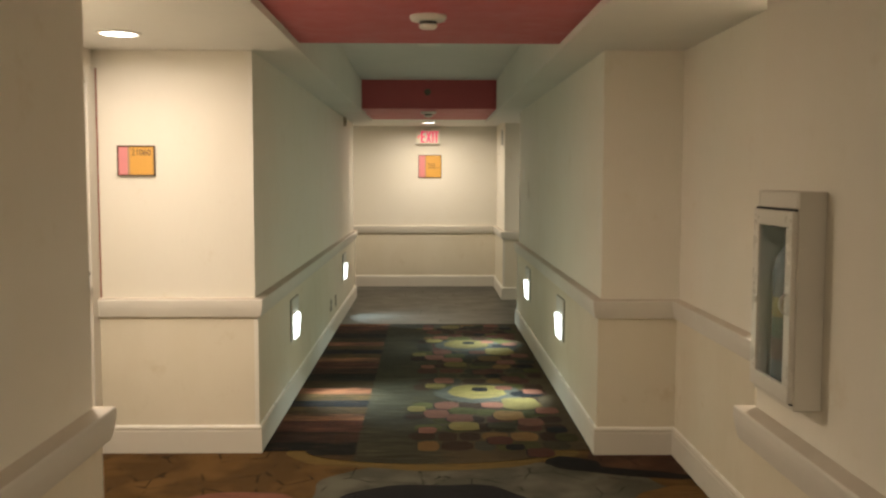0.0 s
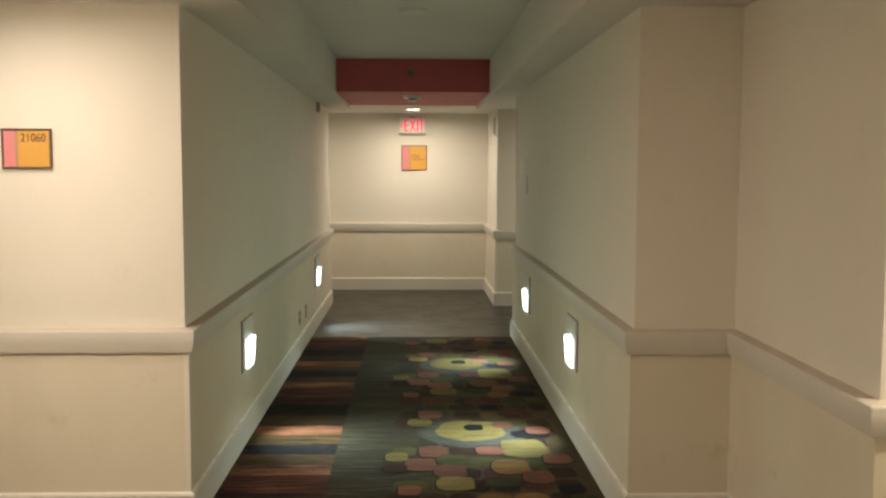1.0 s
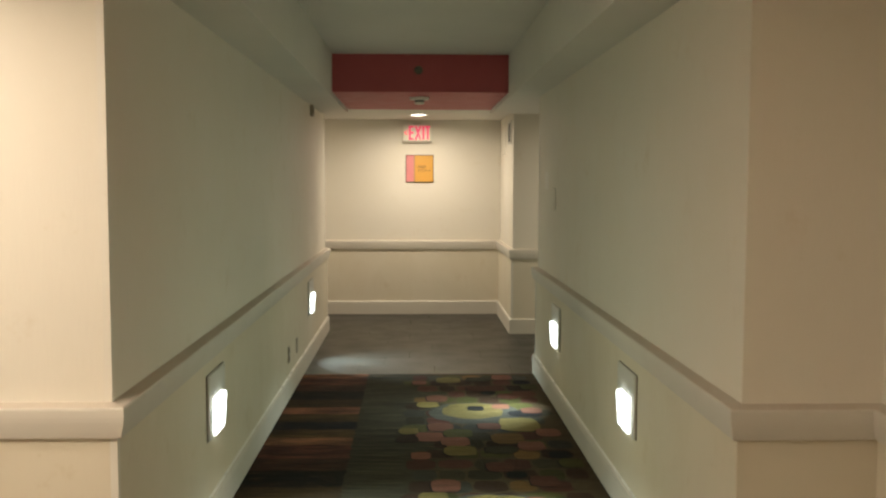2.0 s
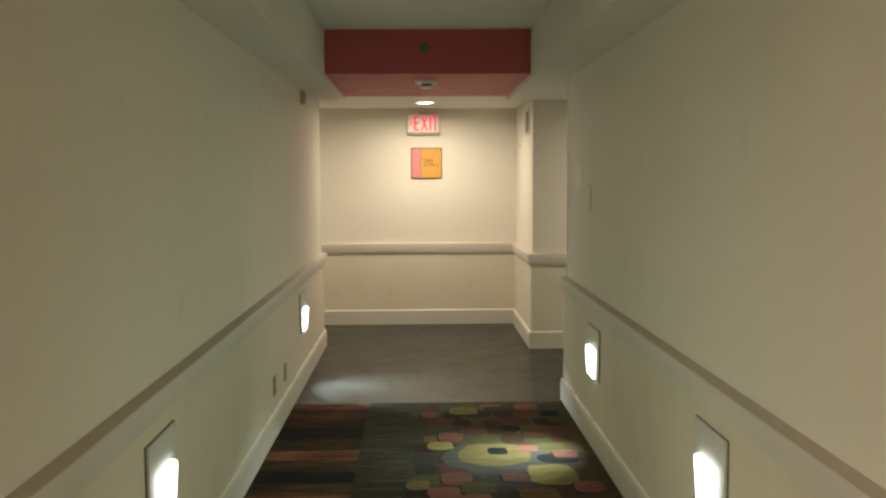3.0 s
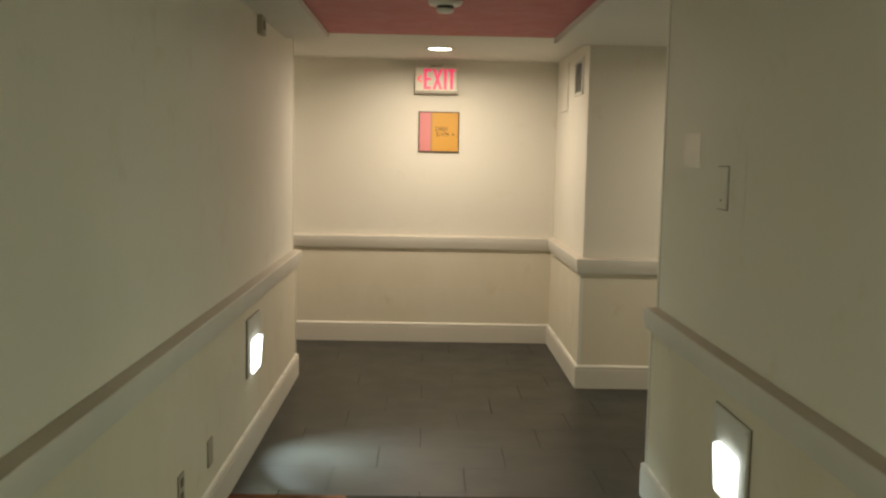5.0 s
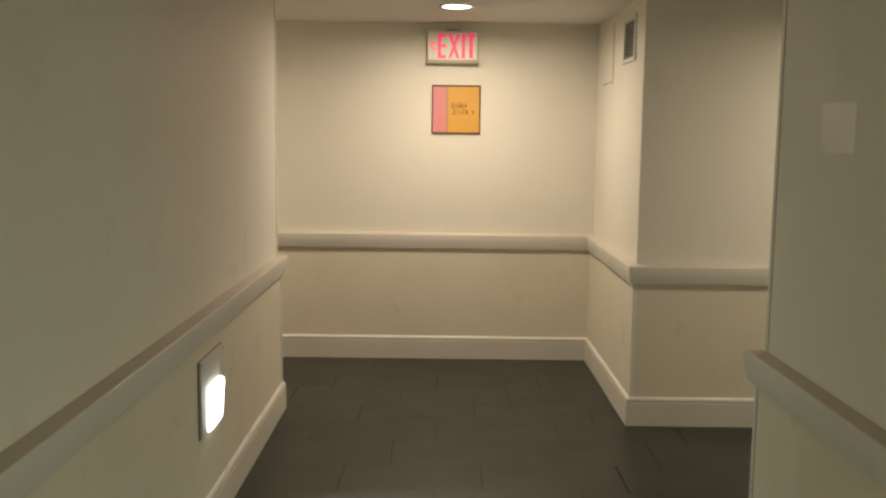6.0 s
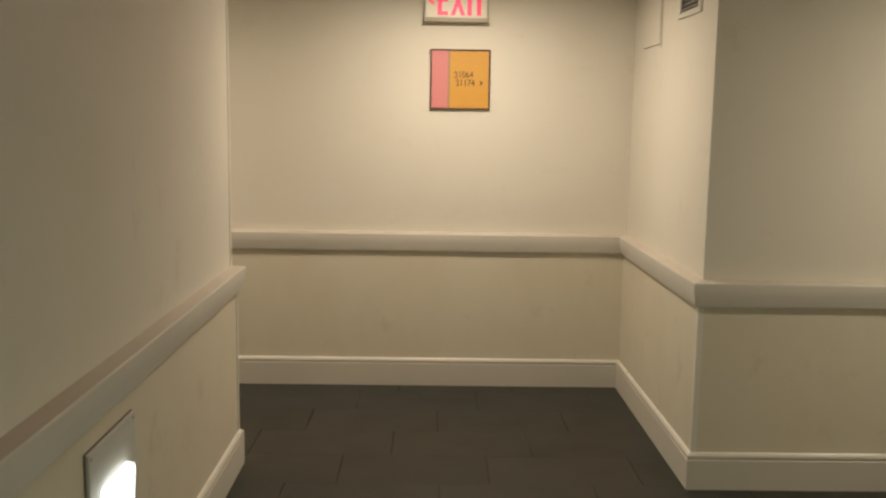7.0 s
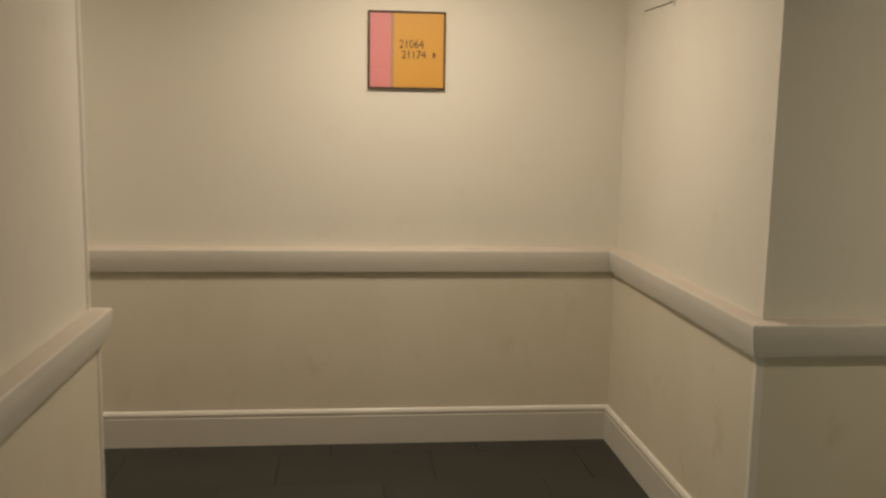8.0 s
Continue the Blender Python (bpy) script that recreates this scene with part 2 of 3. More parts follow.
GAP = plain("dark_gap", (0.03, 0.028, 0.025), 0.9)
BEIGE = plain("beige_plastic", (0.42, 0.37, 0.28), 0.5)
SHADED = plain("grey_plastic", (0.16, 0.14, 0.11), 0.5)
SEALANT = plain("reddish_sealant", (0.30, 0.11, 0.075), 0.7)
RED = plain("red_print", (0.10, 0.04, 0.03), 0.5)
LABEL_GREEN = plain("green_print", (0.05, 0.08, 0.04), 0.5)
STEEL = plain("brushed_steel", (0.12, 0.135, 0.15), 0.55, 0.6, 200)
CABINET_PAINT = scuffed("cabinet_enamel", (0.70, 0.665, 0.595), 0.30, 120, 0.0003, 0.06)
YELLOW = plain("yellow_print", (0.24, 0.20, 0.05), 0.5)


def clear_glass():
    m, t, b = material("cabinet_glass", 0.03)
    b.inputs["Base Color"].default_value = (0.94, 0.96, 0.95, 1)
    b.inputs["Transmission Weight"].default_value = 1.0
    b.inputs["Specular IOR Level"].default_value = 0.12
    b.inputs["IOR"].default_value = 1.25
    return m


GLASS = clear_glass()
EXIT_FACE = glowing("exit_sign_face", (1.0, 0.92, 0.70), 0.03)
EXIT_FACE.node_tree.nodes["Principled BSDF"].inputs["Base Color"].default_value = (0.80, 0.76, 0.62, 1)
EXIT_RED = glowing("exit_sign_letters", (1.0, 0.03, 0.16), 0.62)
EXIT_RED.node_tree.nodes["Principled BSDF"].inputs["Base Color"].default_value = (0.7, 0.05, 0.10, 1)


# ---- mesh helpers ----
def mesh_of(name, bm, mat):
    me = bpy.data.meshes.new(name)
    bm.normal_update()
    bm.to_mesh(me)
    bm.free()
    for m in mat if isinstance(mat, (list, tuple)) else [mat]:
        me.materials.append(m)
    return me


def part(name, bm, mat, parent=None, label=""):
    ob = new(name, mesh_of(name, bm, mat))
    if parent:
        ob.parent = parent
    return tagged(ob, label)


def thing(name, label, category, group="", m=None, kind=""):
    ob = new(name)
    ob.empty_display_size = 0.1
    if m:
        ob.matrix_world = m
    return tagged(ob, label, category, group, kind)


def box(x0, x1, y0, y1, z0, z1, bevel=0.0, bm=None, segs=2):
    bm = bm or bmesh.new()
    r = bmesh.ops.create_cube(bm, size=1.0)
    for v in r["verts"]:
        v.co = ((x0 + x1) / 2 + v.co.x * (x1 - x0), (y0 + y1) / 2 + v.co.y * (y1 - y0), (z0 + z1) / 2 + v.co.z * (z1 - z0))
    if bevel:
        edges = list({e for v in r["verts"] for e in v.link_edges})
        bmesh.ops.bevel(bm, geom=edges, offset=bevel, segments=segs, profile=0.6, affect="EDGES")
    return bm


def lathe(profile, steps=40, bm=None):
    """Turned shape round the z axis from (radius, height) pairs."""
    bm = bm or bmesh.new()
    rings = []
    for r, z in profile:
        rings.append([bm.verts.new((r * math.cos(2 * math.pi * i / steps), r * math.sin(2 * math.pi * i / steps), z)) for i in range(steps)])
    for a, b in zip(rings, rings[1:]):
        for i in range(steps):
            bm.faces.new((a[i], a[(i + 1) % steps], b[(i + 1) % steps], b[i]))
    bm.faces.new(rings[0][::-1])
    bm.faces.new(rings[-1])
    bmesh.ops.recalc_face_normals(bm, faces=bm.faces)
    return bm


def sweep(path, profile):
    """A closed (offset, height) section carried along a plan line with mitred corners; offset points to the line's right."""
    bm = bmesh.new()
    pts = [Vector(p) for p in path]
    rings = []
    for i, p in enumerate(pts):
        normals = []
        for a, b in ((i - 1, i), (i, i + 1)):
            if a >= 0 and b < len(pts):
                d = (pts[b] - pts[a]).normalized()
                normals.append(Vector((d.y, -d.x)))
        if len(normals) == 2:
            s = normals[0] + normals[1]
            miter = s / (1 + normals[0].dot(normals[1]))
        else:
            miter = normals[0]
        rings.append([bm.verts.new((p.x + miter.x * o, p.y + miter.y * o, z)) for o, z in profile])
    n = len(profile)
    for a, b in zip(rings, rings[1:]):
        for i in range(n):
            bm.faces.new((a[i], a[(i + 1) % n], b[(i + 1) % n], b[i]))
    bm.faces.new(rings[0])
    bm.faces.new(rings[-1][::-1])
    bmesh.ops.recalc_face_normals(bm, faces=bm.faces)
    return bm


def letters(text, size, mat, parent, m, squash=1.0, name="lettering", extrude=0.0008):
    cu = bpy.data.curves.new(name, "FONT")
    cu.body, cu.size, cu.extrude = text, size, extrude
    cu.align_x, cu.align_y = "CENTER", "CENTER"
    cu.materials.append(mat)
    ob = new(name, cu)
    ob.parent = parent
    ob.matrix_basis = m @ Matrix.Diagonal((squash, 1, 1, 1))
    return ob


# ---- structure: walls, trim ----
WALL_X0, WALL_X1, END_Y, FAR_Y = -0.980, 1.043, 11.81, 13.15
JOG_X, JOG_Y, SIDE_Y, FRONT_Y, BUMP_Y, NICHE_X = 1.052, 11.61, 9.515, 4.665, 4.60, 1.50
DOOR_X, NEAR_Y = -1.892, 2.04
RAIL_TOP, RAIL_LOW, BASE_TOP = 0.917, 0.807, 0.158

SLAB = [(0, 0.0), (0, 2.45), (-0.12, 2.45), (-0.12, 0.0)]
PANEL = [(0.0, 0.0), (0.019, 0.0), (0.019, RAIL_LOW + 0.02), (0.0, RAIL_LOW + 0.02)]
RAIL = [(-0.002, RAIL_LOW), (0.036, RAIL_LOW), (0.039, RAIL_LOW + 0.003), (0.0440, RAIL_LOW + 0.022), (0.0480, RAIL_LOW + 0.040), (0.0510, RAIL_LOW + 0.056), (0.0526, RAIL_LOW + 0.072),
        (0.053, RAIL_TOP - 0.016), (0.052, RAIL_TOP - 0.010), (0.049, RAIL_TOP - 0.007), (0.006, RAIL_TOP), (-0.002, RAIL_TOP + 0.001)]
BASE = [(-0.002, 0.0), (0.038, 0.0), (0.038, BASE_TOP - 0.026), (0.0352, BASE_TOP - 0.0235), (0.0352, BASE_TOP - 0.0205), (0.0365, BASE_TOP - 0.018), (0.038, BASE_TOP - 0.011), (0.036, BASE_TOP - 0.004), (0.029, BASE_TOP), (-0.002, BASE_TOP)]

# small bead on the baseboard's top edge, whiter and glossier than the board
BEAD = [(0.017, BASE_TOP - 0.002), (0.0285, BASE_TOP - 0.001), (0.0285, BASE_TOP + 0.002), (0.026, BASE_TOP + 0.0045), (0.0215, BASE_TOP + 0.006), (0.017, BASE_TOP + 0.007)]

left_near = [(WALL_X0, -6), (WALL_X0, NEAR_Y), (DOOR_X, NEAR_Y), (DOOR_X, 3.50)]
left_long = [(DOOR_X, FRONT_Y), (WALL_X0, FRONT_Y), (WALL_X0, END_Y), (-6, END_Y)]
far_run = [(-6, FAR_Y), (JOG_X, FAR_Y), (JOG_X, JOG_Y), (6, JOG_Y)]
CAB_Y0, CAB_Y1 = 1.575, 1.865
right_run = [(6, SIDE_Y), (WALL_X1, SIDE_Y), (WALL_X1, BUMP_Y), (NICHE_X, BUMP_Y), (NICHE_X, 3.29), (2.45, 3.29), (2.45, NEAR_Y), (WALL_X1, NEAR_Y), (WALL_X1, -6)]

for name, run, text in (("wall_west_near", left_near, "cream vinyl-covered wall turning into a door alcove"),
                        ("wall_west", left_long, "long cream corridor wall with white chair rail"),
                        ("wall_north", far_run, "cream end wall lit by a downlight"),
                        ("wall_east", right_run, "cream corridor wall with stepped niche and rail")):
    slab = run[:-1] + [(WALL_X1, CAB_Y1 - 0.012)] if name == "wall_east" else run
    w = tagged(part(name, sweep(slab, SLAB), PAINT), text, "wall", kind="structure")
    part("wainscot", sweep(run, PANEL), LOWER, w, "plain painted lower wall panel")
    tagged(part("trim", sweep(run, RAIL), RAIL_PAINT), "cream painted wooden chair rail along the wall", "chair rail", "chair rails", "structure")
    part("caulk_bead", sweep(run, BEAD), BEAD_GLOSS, w, "thin glossy white line along the baseboard top")
    tagged(part("baseboard", sweep(run, BASE), TRIM), "cream painted baseboard with moulded top edge", "baseboard", "baseboards", "structure")

# unseen walls added at the passage ends to block off the light
for name, b in (("wall_south", (-2.2, 2.6, -6.1, -5.98, 0, 2.9)), ("wall_west_end", (-6.1, -5.98, 11.6, 13.3, 0, 2.6)),
                ("wall_east_end", (5.98, 6.1, 9.3, 11.8, 0, 2.6))):
    tagged(part(name, box(*b), PAINT), "unseen cream wall added to close off the light", "wall", kind="structure")
# wall over the alcove door
tagged(part("wall_over_door", box(DOOR_X - 0.12, DOOR_X, 3.50, FRONT_Y + 0.1, 2.20, 2.45), PAINT), "cream wall above the guest room door", "wall", kind="structure")
# the wall goes on past the recessed cabinet
for name, b in (("wall_east_near", (WALL_X1, WALL_X1 + 0.12, -6, CAB_Y0 + 0.012, 0, 2.45)), ("wall_under_cabinet", (WALL_X1, WALL_X1 + 0.12, CAB_Y0 + 0.012, CAB_Y1 - 0.012, 0, 1.035)),
                ("wall_over_cabinet", (WALL_X1, WALL_X1 + 0.12, CAB_Y0 + 0.012, CAB_Y1 - 0.012, 1.555, 2.45))):
    tagged(part(name, box(*b), PAINT), "cream vinyl-covered wall round the recessed cabinet", "wall", kind="structure")
GUARD = scuffed("guard_plastic", (0.80, 0.765, 0.68), 0.5, 120, 0.0004, 0.08)


# plastic corner guards with a fine dark edge line on the outer wall corners
def corner_guard(x, y, sx, sy, lined):
    """Outer corner at (x, y); the wall's faces look along sx and sy."""
    w = 0.022
    t = thing("trim", "thin cream plastic corner guard on the wall edge", "corner guard", "corner guards", kind="structure")
    for z0, z1, o in ((RAIL_TOP, 2.40, 0.0), (BASE_TOP, RAIL_LOW, 0.019)):
        cx, cy = x + sx * o, y + sy * o
        bm = bmesh.new()
        box(*sorted((cx - sx * w, cx + sx * 0.002)), *sorted((cy, cy + sy * 0.002)), z0, z1, bm=bm)
        box(*sorted((cx, cx + sx * 0.002)), *sorted((cy - sy * w, cy)), z0, z1, bm=bm)
        part("guard", bm, GUARD, t)
        if not lined:
            continue
        bm = bmesh.new()
        box(*sorted((cx - sx * (w + 0.003), cx - sx * w)), *sorted((cy, cy + sy * 0.0008)), z0, z1, bm=bm)
        box(*sorted((cx, cx + sx * 0.0008)), *sorted((cy - sy * (w + 0.003), cy - sy * w)), z0, z1, bm=bm)
        part("edge_line", bm, GAP, t, "dark joint line")


for x, y, sx, sy in ((WALL_X0, FRONT_Y, 1, -1), (WALL_X0, END_Y, 1, 1), (WALL_X1, SIDE_Y, -1, 1), (JOG_X, JOG_Y, -1, -1)):
    corner_guard(x, y, sx, sy, y in (END_Y, SIDE_Y))
# touched-up paint squares on the east wall
TOUCH_UP = scuffed("touched_up_paint", (0.78, 0.75, 0.67), 0.34, 160, 0.0004, 0.04)
east = bpy.data.objects["wall_east"]
for y0, y1, z0, z1 in ((8.94, 9.16, 1.575, 1.712), (8.40, 8.72, 1.38, 1.73)):
    part("paint_patch", box(WALL_X1 - 0.0012, WALL_X1, y0, y1, z0, z1, 0.0004, segs=1), TOUCH_UP if z0 > 1.5 else PAINT, east, "slightly glossier touched-up paint")

# ---- ceiling ----
SX0, SX1 = -0.70, 0.785
ceiling_bits = [("ceiling_soffit_west", (-6.2, SX0, -6.2, 11.446, SOFFIT, 2.95), "white dropped ceiling soffit beside the raised tray"),
                ("ceiling_soffit_east", (SX1, 6.2, -6.2, 11.446, SOFFIT, 2.95), "white dropped ceiling soffit beside the raised tray"),
                ("ceiling_tray", (SX0, SX1, 4.63, 9.58, TRAY, 2.95), "raised white ceiling tray between rose panels"),
                ("ceiling_tray_near", (SX0, SX1, -6.2, 2.74, TRAY, 2.95), "raised white ceiling tray between rose panels"),
                ("ceiling_end", (-6.2, 6.2, 11.447, 13.4, FAR_Z, 2.95), "flat white ceiling over the corridor end")]
for name, b, text in ceiling_bits:
    tagged(part(name, box(*b), CEIL), text, "ceiling", kind="structure")
for y0, y1 in ((2.74, 4.63), (9.58, 11.446)):
    tagged(part("ceiling_panel", box(SX0 - 0.004, SX1 + 0.004, y0, y1, PINK_Z, 2.94), ROSE), "rose red painted dropped ceiling beam", "ceiling panel", "rose ceiling panels", "structure")

# ---- floor ----
CARPET_END = 9.475
tagged(part("floor", box(-6.2, 6.2, -6.2, 13.4, -0.2, -0.010), GROUT), "dark subfloor under carpet and tiles", "floor", kind="structure")
NEAR_PILE = pile("ochre_brown_carpet", (0.088, 0.046, 0.013), 0.5, 3.6)


def slab_outline(points, z0, z1, bm=None):
    bm = bm or bmesh.new()
    low = [bm.verts.new((x, y, z0)) for x, y in points]
    top = [bm.verts.new((x, y, z1)) for x, y in points]
    n = len(points)
    for i in range(n):
        bm.faces.new((low[i], low[(i + 1) % n], top[(i + 1) % n], top[i]))
    bm.faces.new(top)
    bmesh.ops.recalc_face_normals(bm, faces=bm.faces)
    return bm


near_carpet = tagged(part("near_carpet", box(-2.1, 2.6, -6.1, 4.66, -0.010, 0.0), NEAR_PILE),
                     "ochre brown patterned carpet with grey and dark shapes", "carpet", kind="structure")
arc = [(0.05 + 0.74 * math.cos(a), 4.66 + 0.26 * math.sin(a)) for a in np.linspace(math.pi, 2 * math.pi, 33)]
runner = tagged(part("corridor_carpet", slab_outline([(1.06, 4.66), (1.06, CARPET_END), (-1.0, CARPET_END), (-1.0, 4.66)] + arc, -0.009, 0.004), CARPET),
                "patterned corridor carpet with stripes and rounded patches", "carpet", kind="structure")


def pill(bm, x0, x1, y0, y1, z, power=2.6, steps=22, turn=0.0):
    """A rounded patch lying flat, between an ellipse and a rectangle."""
    cx, cy, a, b = (x0 + x1) / 2, (y0 + y1) / 2, (x1 - x0) / 2, (y1 - y0) / 2
    vs = []
    for i in range(steps):
        t = 2 * math.pi * i / steps
        c, s = math.cos(t), math.sin(t)
        k = 1 + 0.035 * math.sin(5 * t + 40 * cx) + 0.025 * math.sin(9 * t + 17 * cy)
        x = k * a * math.copysign(abs(c) ** (2 / power), c)
        y = k * b * math.copysign(abs(s) ** (2 / power), s)
        vs.append(bm.verts.new((cx + x * math.cos(turn) - y * math.sin(turn), cy + x * math.sin(turn) + y * math.cos(turn), z)))
    bm.faces.new(vs)


DYES = {"p": ("salmon", (0.28, 0.112, 0.072)), "y": ("yellow", (0.30, 0.225, 0.070)), "g": ("olive", (0.10, 0.092, 0.026)), "o": ("orange", (0.27, 0.145, 0.045)),
        "k": ("black", (0.013, 0.012, 0.014)), "w": ("pale_grey", (0.110, 0.103, 0.082)), "b": ("brown", (0.060, 0.029, 0.016)), "e": ("earth_green", (0.060, 0.050, 0.026)),
        "n": ("grey", (0.075, 0.07, 0.052)), "c": ("ochre", (0.15, 0.095, 0.025)), "r": ("rose_brown", (0.12, 0.043, 0.027))}
patches = {k: bmesh.new() for k in DYES}
BIG = [(0.10, 0.74, 5.82, 6.41, "w"), (0.19, 0.62, 5.95, 6.40, "y"), (0.37, 0.49, 6.17, 6.31, "k"), (0.56, 0.83, 5.62, 5.97, "y"),
       (0.65, 0.89, 6.00, 6.17, "k"), (0.75, 0.90, 6.09, 6.25, "p"), (0.55, 0.68, 6.22, 6.36, "p"), (0.48, 0.69, 5.33, 5.58, "o")]
SMALL = [(0.41, 0.57, 5.67, 5.83, "p"), (0.08, 0.25, 5.63, 5.84, "p"), (0.18, 0.37, 5.48, 5.68, "g"), (0.00, 0.18, 5.39, 5.61, "p"),
         (0.16, 0.34, 5.28, 5.49, "p"), (0.17, 0.37, 5.08, 5.29, "y"), (0.78, 0.94, 5.49, 5.68, "p"), (0.63, 0.80, 5.18, 5.38, "p"),
         (-0.11, 0.02, 5.56, 5.72, "y"), (0.01, 0.17, 6.27, 6.44, "y"), (0.08, 0.24, 6.44, 6.65, "p"), (-0.03, 0.09, 5.01, 5.16, "p")]
LATE = [(0.51, 0.62, 6.67, 6.79, "k"), (0.40, 0.56, 6.78, 6.96, "r"), (0.62, 0.78, 6.52, 6.70, "r"), (0.83, 0.97, 6.84, 7.02, "g"),
        (-0.12, 0.02, 5.36, 5.50, "b"), (0.42, 0.62, 5.12, 5.28, "e"), (0.80, 0.93, 5.02, 5.16, "k")]
rng = random.Random(7)
RISE = 0.0045
for row in range(24):
    y0 = 4.66 + row * 0.198
    x = 0.02 + rng.uniform(-0.12, 0.1)
    while x < 0.98:
        w = rng.uniform(0.13, 0.22)
        if x + w < 1.0 and y0 + 0.2 < CARPET_END:
            pill(patches[rng.choice("bbberrggneob")], x, x + w - 0.012, y0 + rng.uniform(-0.02, 0.02), y0 + 0.19, RISE, 3.2)
        x += w
for turn in range(-1, 3):
    shift = 2.01 * turn
    for i, (x0, x1, y0, y1, k) in enumerate(LATE if turn < 0 else BIG + SMALL + LATE):
        if 4.42 < y0 + shift and y1 + shift < CARPET_END:
            if k != "w":
                pill(patches["k"], x0 - 0.008, x1 - 0.006, y0 + shift - 0.007, y1 + shift - 0.006, RISE + 0.0012 + 0.00012 * i, 3.4)
            pill(patches[k], x0, x1, y0 + shift, y1 + shift, RISE + 0.0020 + 0.00012 * i, 2.3 if x1 - x0 > 0.3 else 3.4)
for k, bm in patches.items():
    tagged(part("carpet_patch", bm, pile(DYES[k][0] + "_pile", tuple(0.80 * c for c in DYES[k][1])), runner), DYES[k][0].replace("_", " ") + " tufted rounded patches", kind="stuff")

# near carpet: large rounded shapes of another design
shapes = {k: bmesh.new() for k in "cnkpob"}
pill(shapes["c"], -0.80, 0.90, 4.29, 5.03, 0.0012, 2.0, 60)
pill(shapes["n"], -0.60, 1.35, 3.2, 4.42, 0.0004, 2.6, 60)
pill(shapes["k"], -0.48, 0.62, 3.05, 4.06, 0.0024, 2.2, 60)
pill(shapes["k"], 0.70, 1.02, 4.28, 4.52, 0.0026, 2.2, 40, -0.5)
pill(shapes["k"], 0.80, 1.52, 4.17, 4.30, 0.0028, 2.2, 40, -0.28)
pill(shapes["b"], 0.95, 1.70, 4.18, 4.75, 0.0020, 3, 40, -0.25)
pill(shapes["p"], -1.35, -0.50, 3.2, 3.93, 0.0022, 2.4, 40)
pill(shapes["o"], 1.05, 1.75, 3.3, 4.00, 0.0022, 2.4, 40)
for k, bm in shapes.items():
    tagged(part("carpet_shape", bm, pile(DYES[k][0] + "_loop", tuple(1.1 * c for c in DYES[k][1]) if k != "k" else DYES[k][1], 0.5, 3.6 if k in "nb" else 0.0), near_carpet), DYES[k][0].replace("_", " ") + " large carpet shapes", kind="stuff")

# metal-free carpet edge, then staggered stone tiles
TILE_W, TILE_D = 0.67, 0.345
tile_floor = tagged(part("tile_floor", box(-6.2, 6.2, CARPET_END + 0.002, 13.3, -0.010, -0.006), GROUT), "dark grey stone-look floor tiles laid in staggered rows", "tiled floor", kind="structure")


# ---- things on walls and ceiling ----
def step_light(m, group="step lights"):
    """Wall step light: plate at the local origin, facing local +x; a wedge-shaped lens low on it, deeper at its top."""
    t = thing("step_light", "square metal wall step light with glowing white lens", "step light", group, m)
    # dark backing, slightly larger than the plate, imitates the shadow in its gap
    part("gasket", box(0.0, 0.005, -0.1838, 0.1838, -0.1538, 0.1538), SHADED, t, "dark backing drawn as the gap shadow round the plate")
    part("plate", box(0.001, 0.013, -0.182, 0.182, -0.152, 0.152, 0.005), STEP_METAL, t, "grey metal face plate")
    bm = bmesh.new()
    r, w, h, cz = 0.014, 0.103, 0.089, -0.058
    ring = []
    for cx, cy, a0 in ((1, 1, 0), (-1, 1, 90), (-1, -1, 180), (1, -1, 270)):
        for k in range(6):
            a = radians(a0 + 18 * k)
            ring.append((cx * (w - r) + r * math.cos(a), cy * (h - r) + r * math.sin(a)))
    loops = [[bm.verts.new((0.010 + d * (1 + 0.25 * v / h), u * k, cz + v * k)) for u, v in ring] for d, k in ((0.0, 1.0), (0.016, 0.99), (0.021, 0.965), (0.023, 0.90))]
    for a, b in zip(loops, loops[1:]):
        for i in range(len(ring)):
            bm.faces.new((a[i], a[(i + 1) % len(ring)], b[(i + 1) % len(ring)], b[i])).smooth = True
    bm.faces.new(loops[-1])
    bmesh.ops.recalc_face_normals(bm, faces=bm.faces)
    part("lens", bm, STEP_GLASS, t, "lit white frosted lens")
    for y in (-0.166, 0.166):
        screw = lathe([(0.005, 0.0), (0.005, 0.002), (0.002, 0.003)], 12)
        bmesh.ops.transform(screw, matrix=pose(0.0125, y, 0.136, 0, 90, 0), verts=screw.verts)
        part("screw", screw, CHROME, t, "small screw head")
    return t


first = step_light(pose(WALL_X0 + 0.019, 6.095, 0.583))
copy_thing(first, pose(WALL_X0 + 0.019, 10.155, 0.583))
for y in (6.085, 8.34):
    copy_thing(first, pose(WALL_X1 - 0.019, y, 0.583, 0, 0, 180))


def downlight(m):
    t = thing("downlight", "round recessed downlight with glowing lens and white ring", "downlight", "downlights", m)
    part("trim_ring", lathe([(0.086, 0.0), (0.112, 0.0), (0.112, -0.004), (0.104, -0.009), (0.090, -0.007), (0.086, -0.002)]), WHITE, t, "white trim ring")
    part("lens", lathe([(0.0885, -0.001), (0.0885, -0.004), (0.05, -0.006), (0.004, -0.007)]), DOWN_GLASS, t, "lit frosted lens")
    return t


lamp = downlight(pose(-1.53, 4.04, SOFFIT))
# fittings at (-1.53, 3.0) and (0.04, -2.2) are unseen, added for the extra lamps
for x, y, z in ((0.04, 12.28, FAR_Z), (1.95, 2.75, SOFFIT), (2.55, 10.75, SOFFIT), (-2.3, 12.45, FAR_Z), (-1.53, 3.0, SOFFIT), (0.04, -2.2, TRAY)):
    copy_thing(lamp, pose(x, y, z))


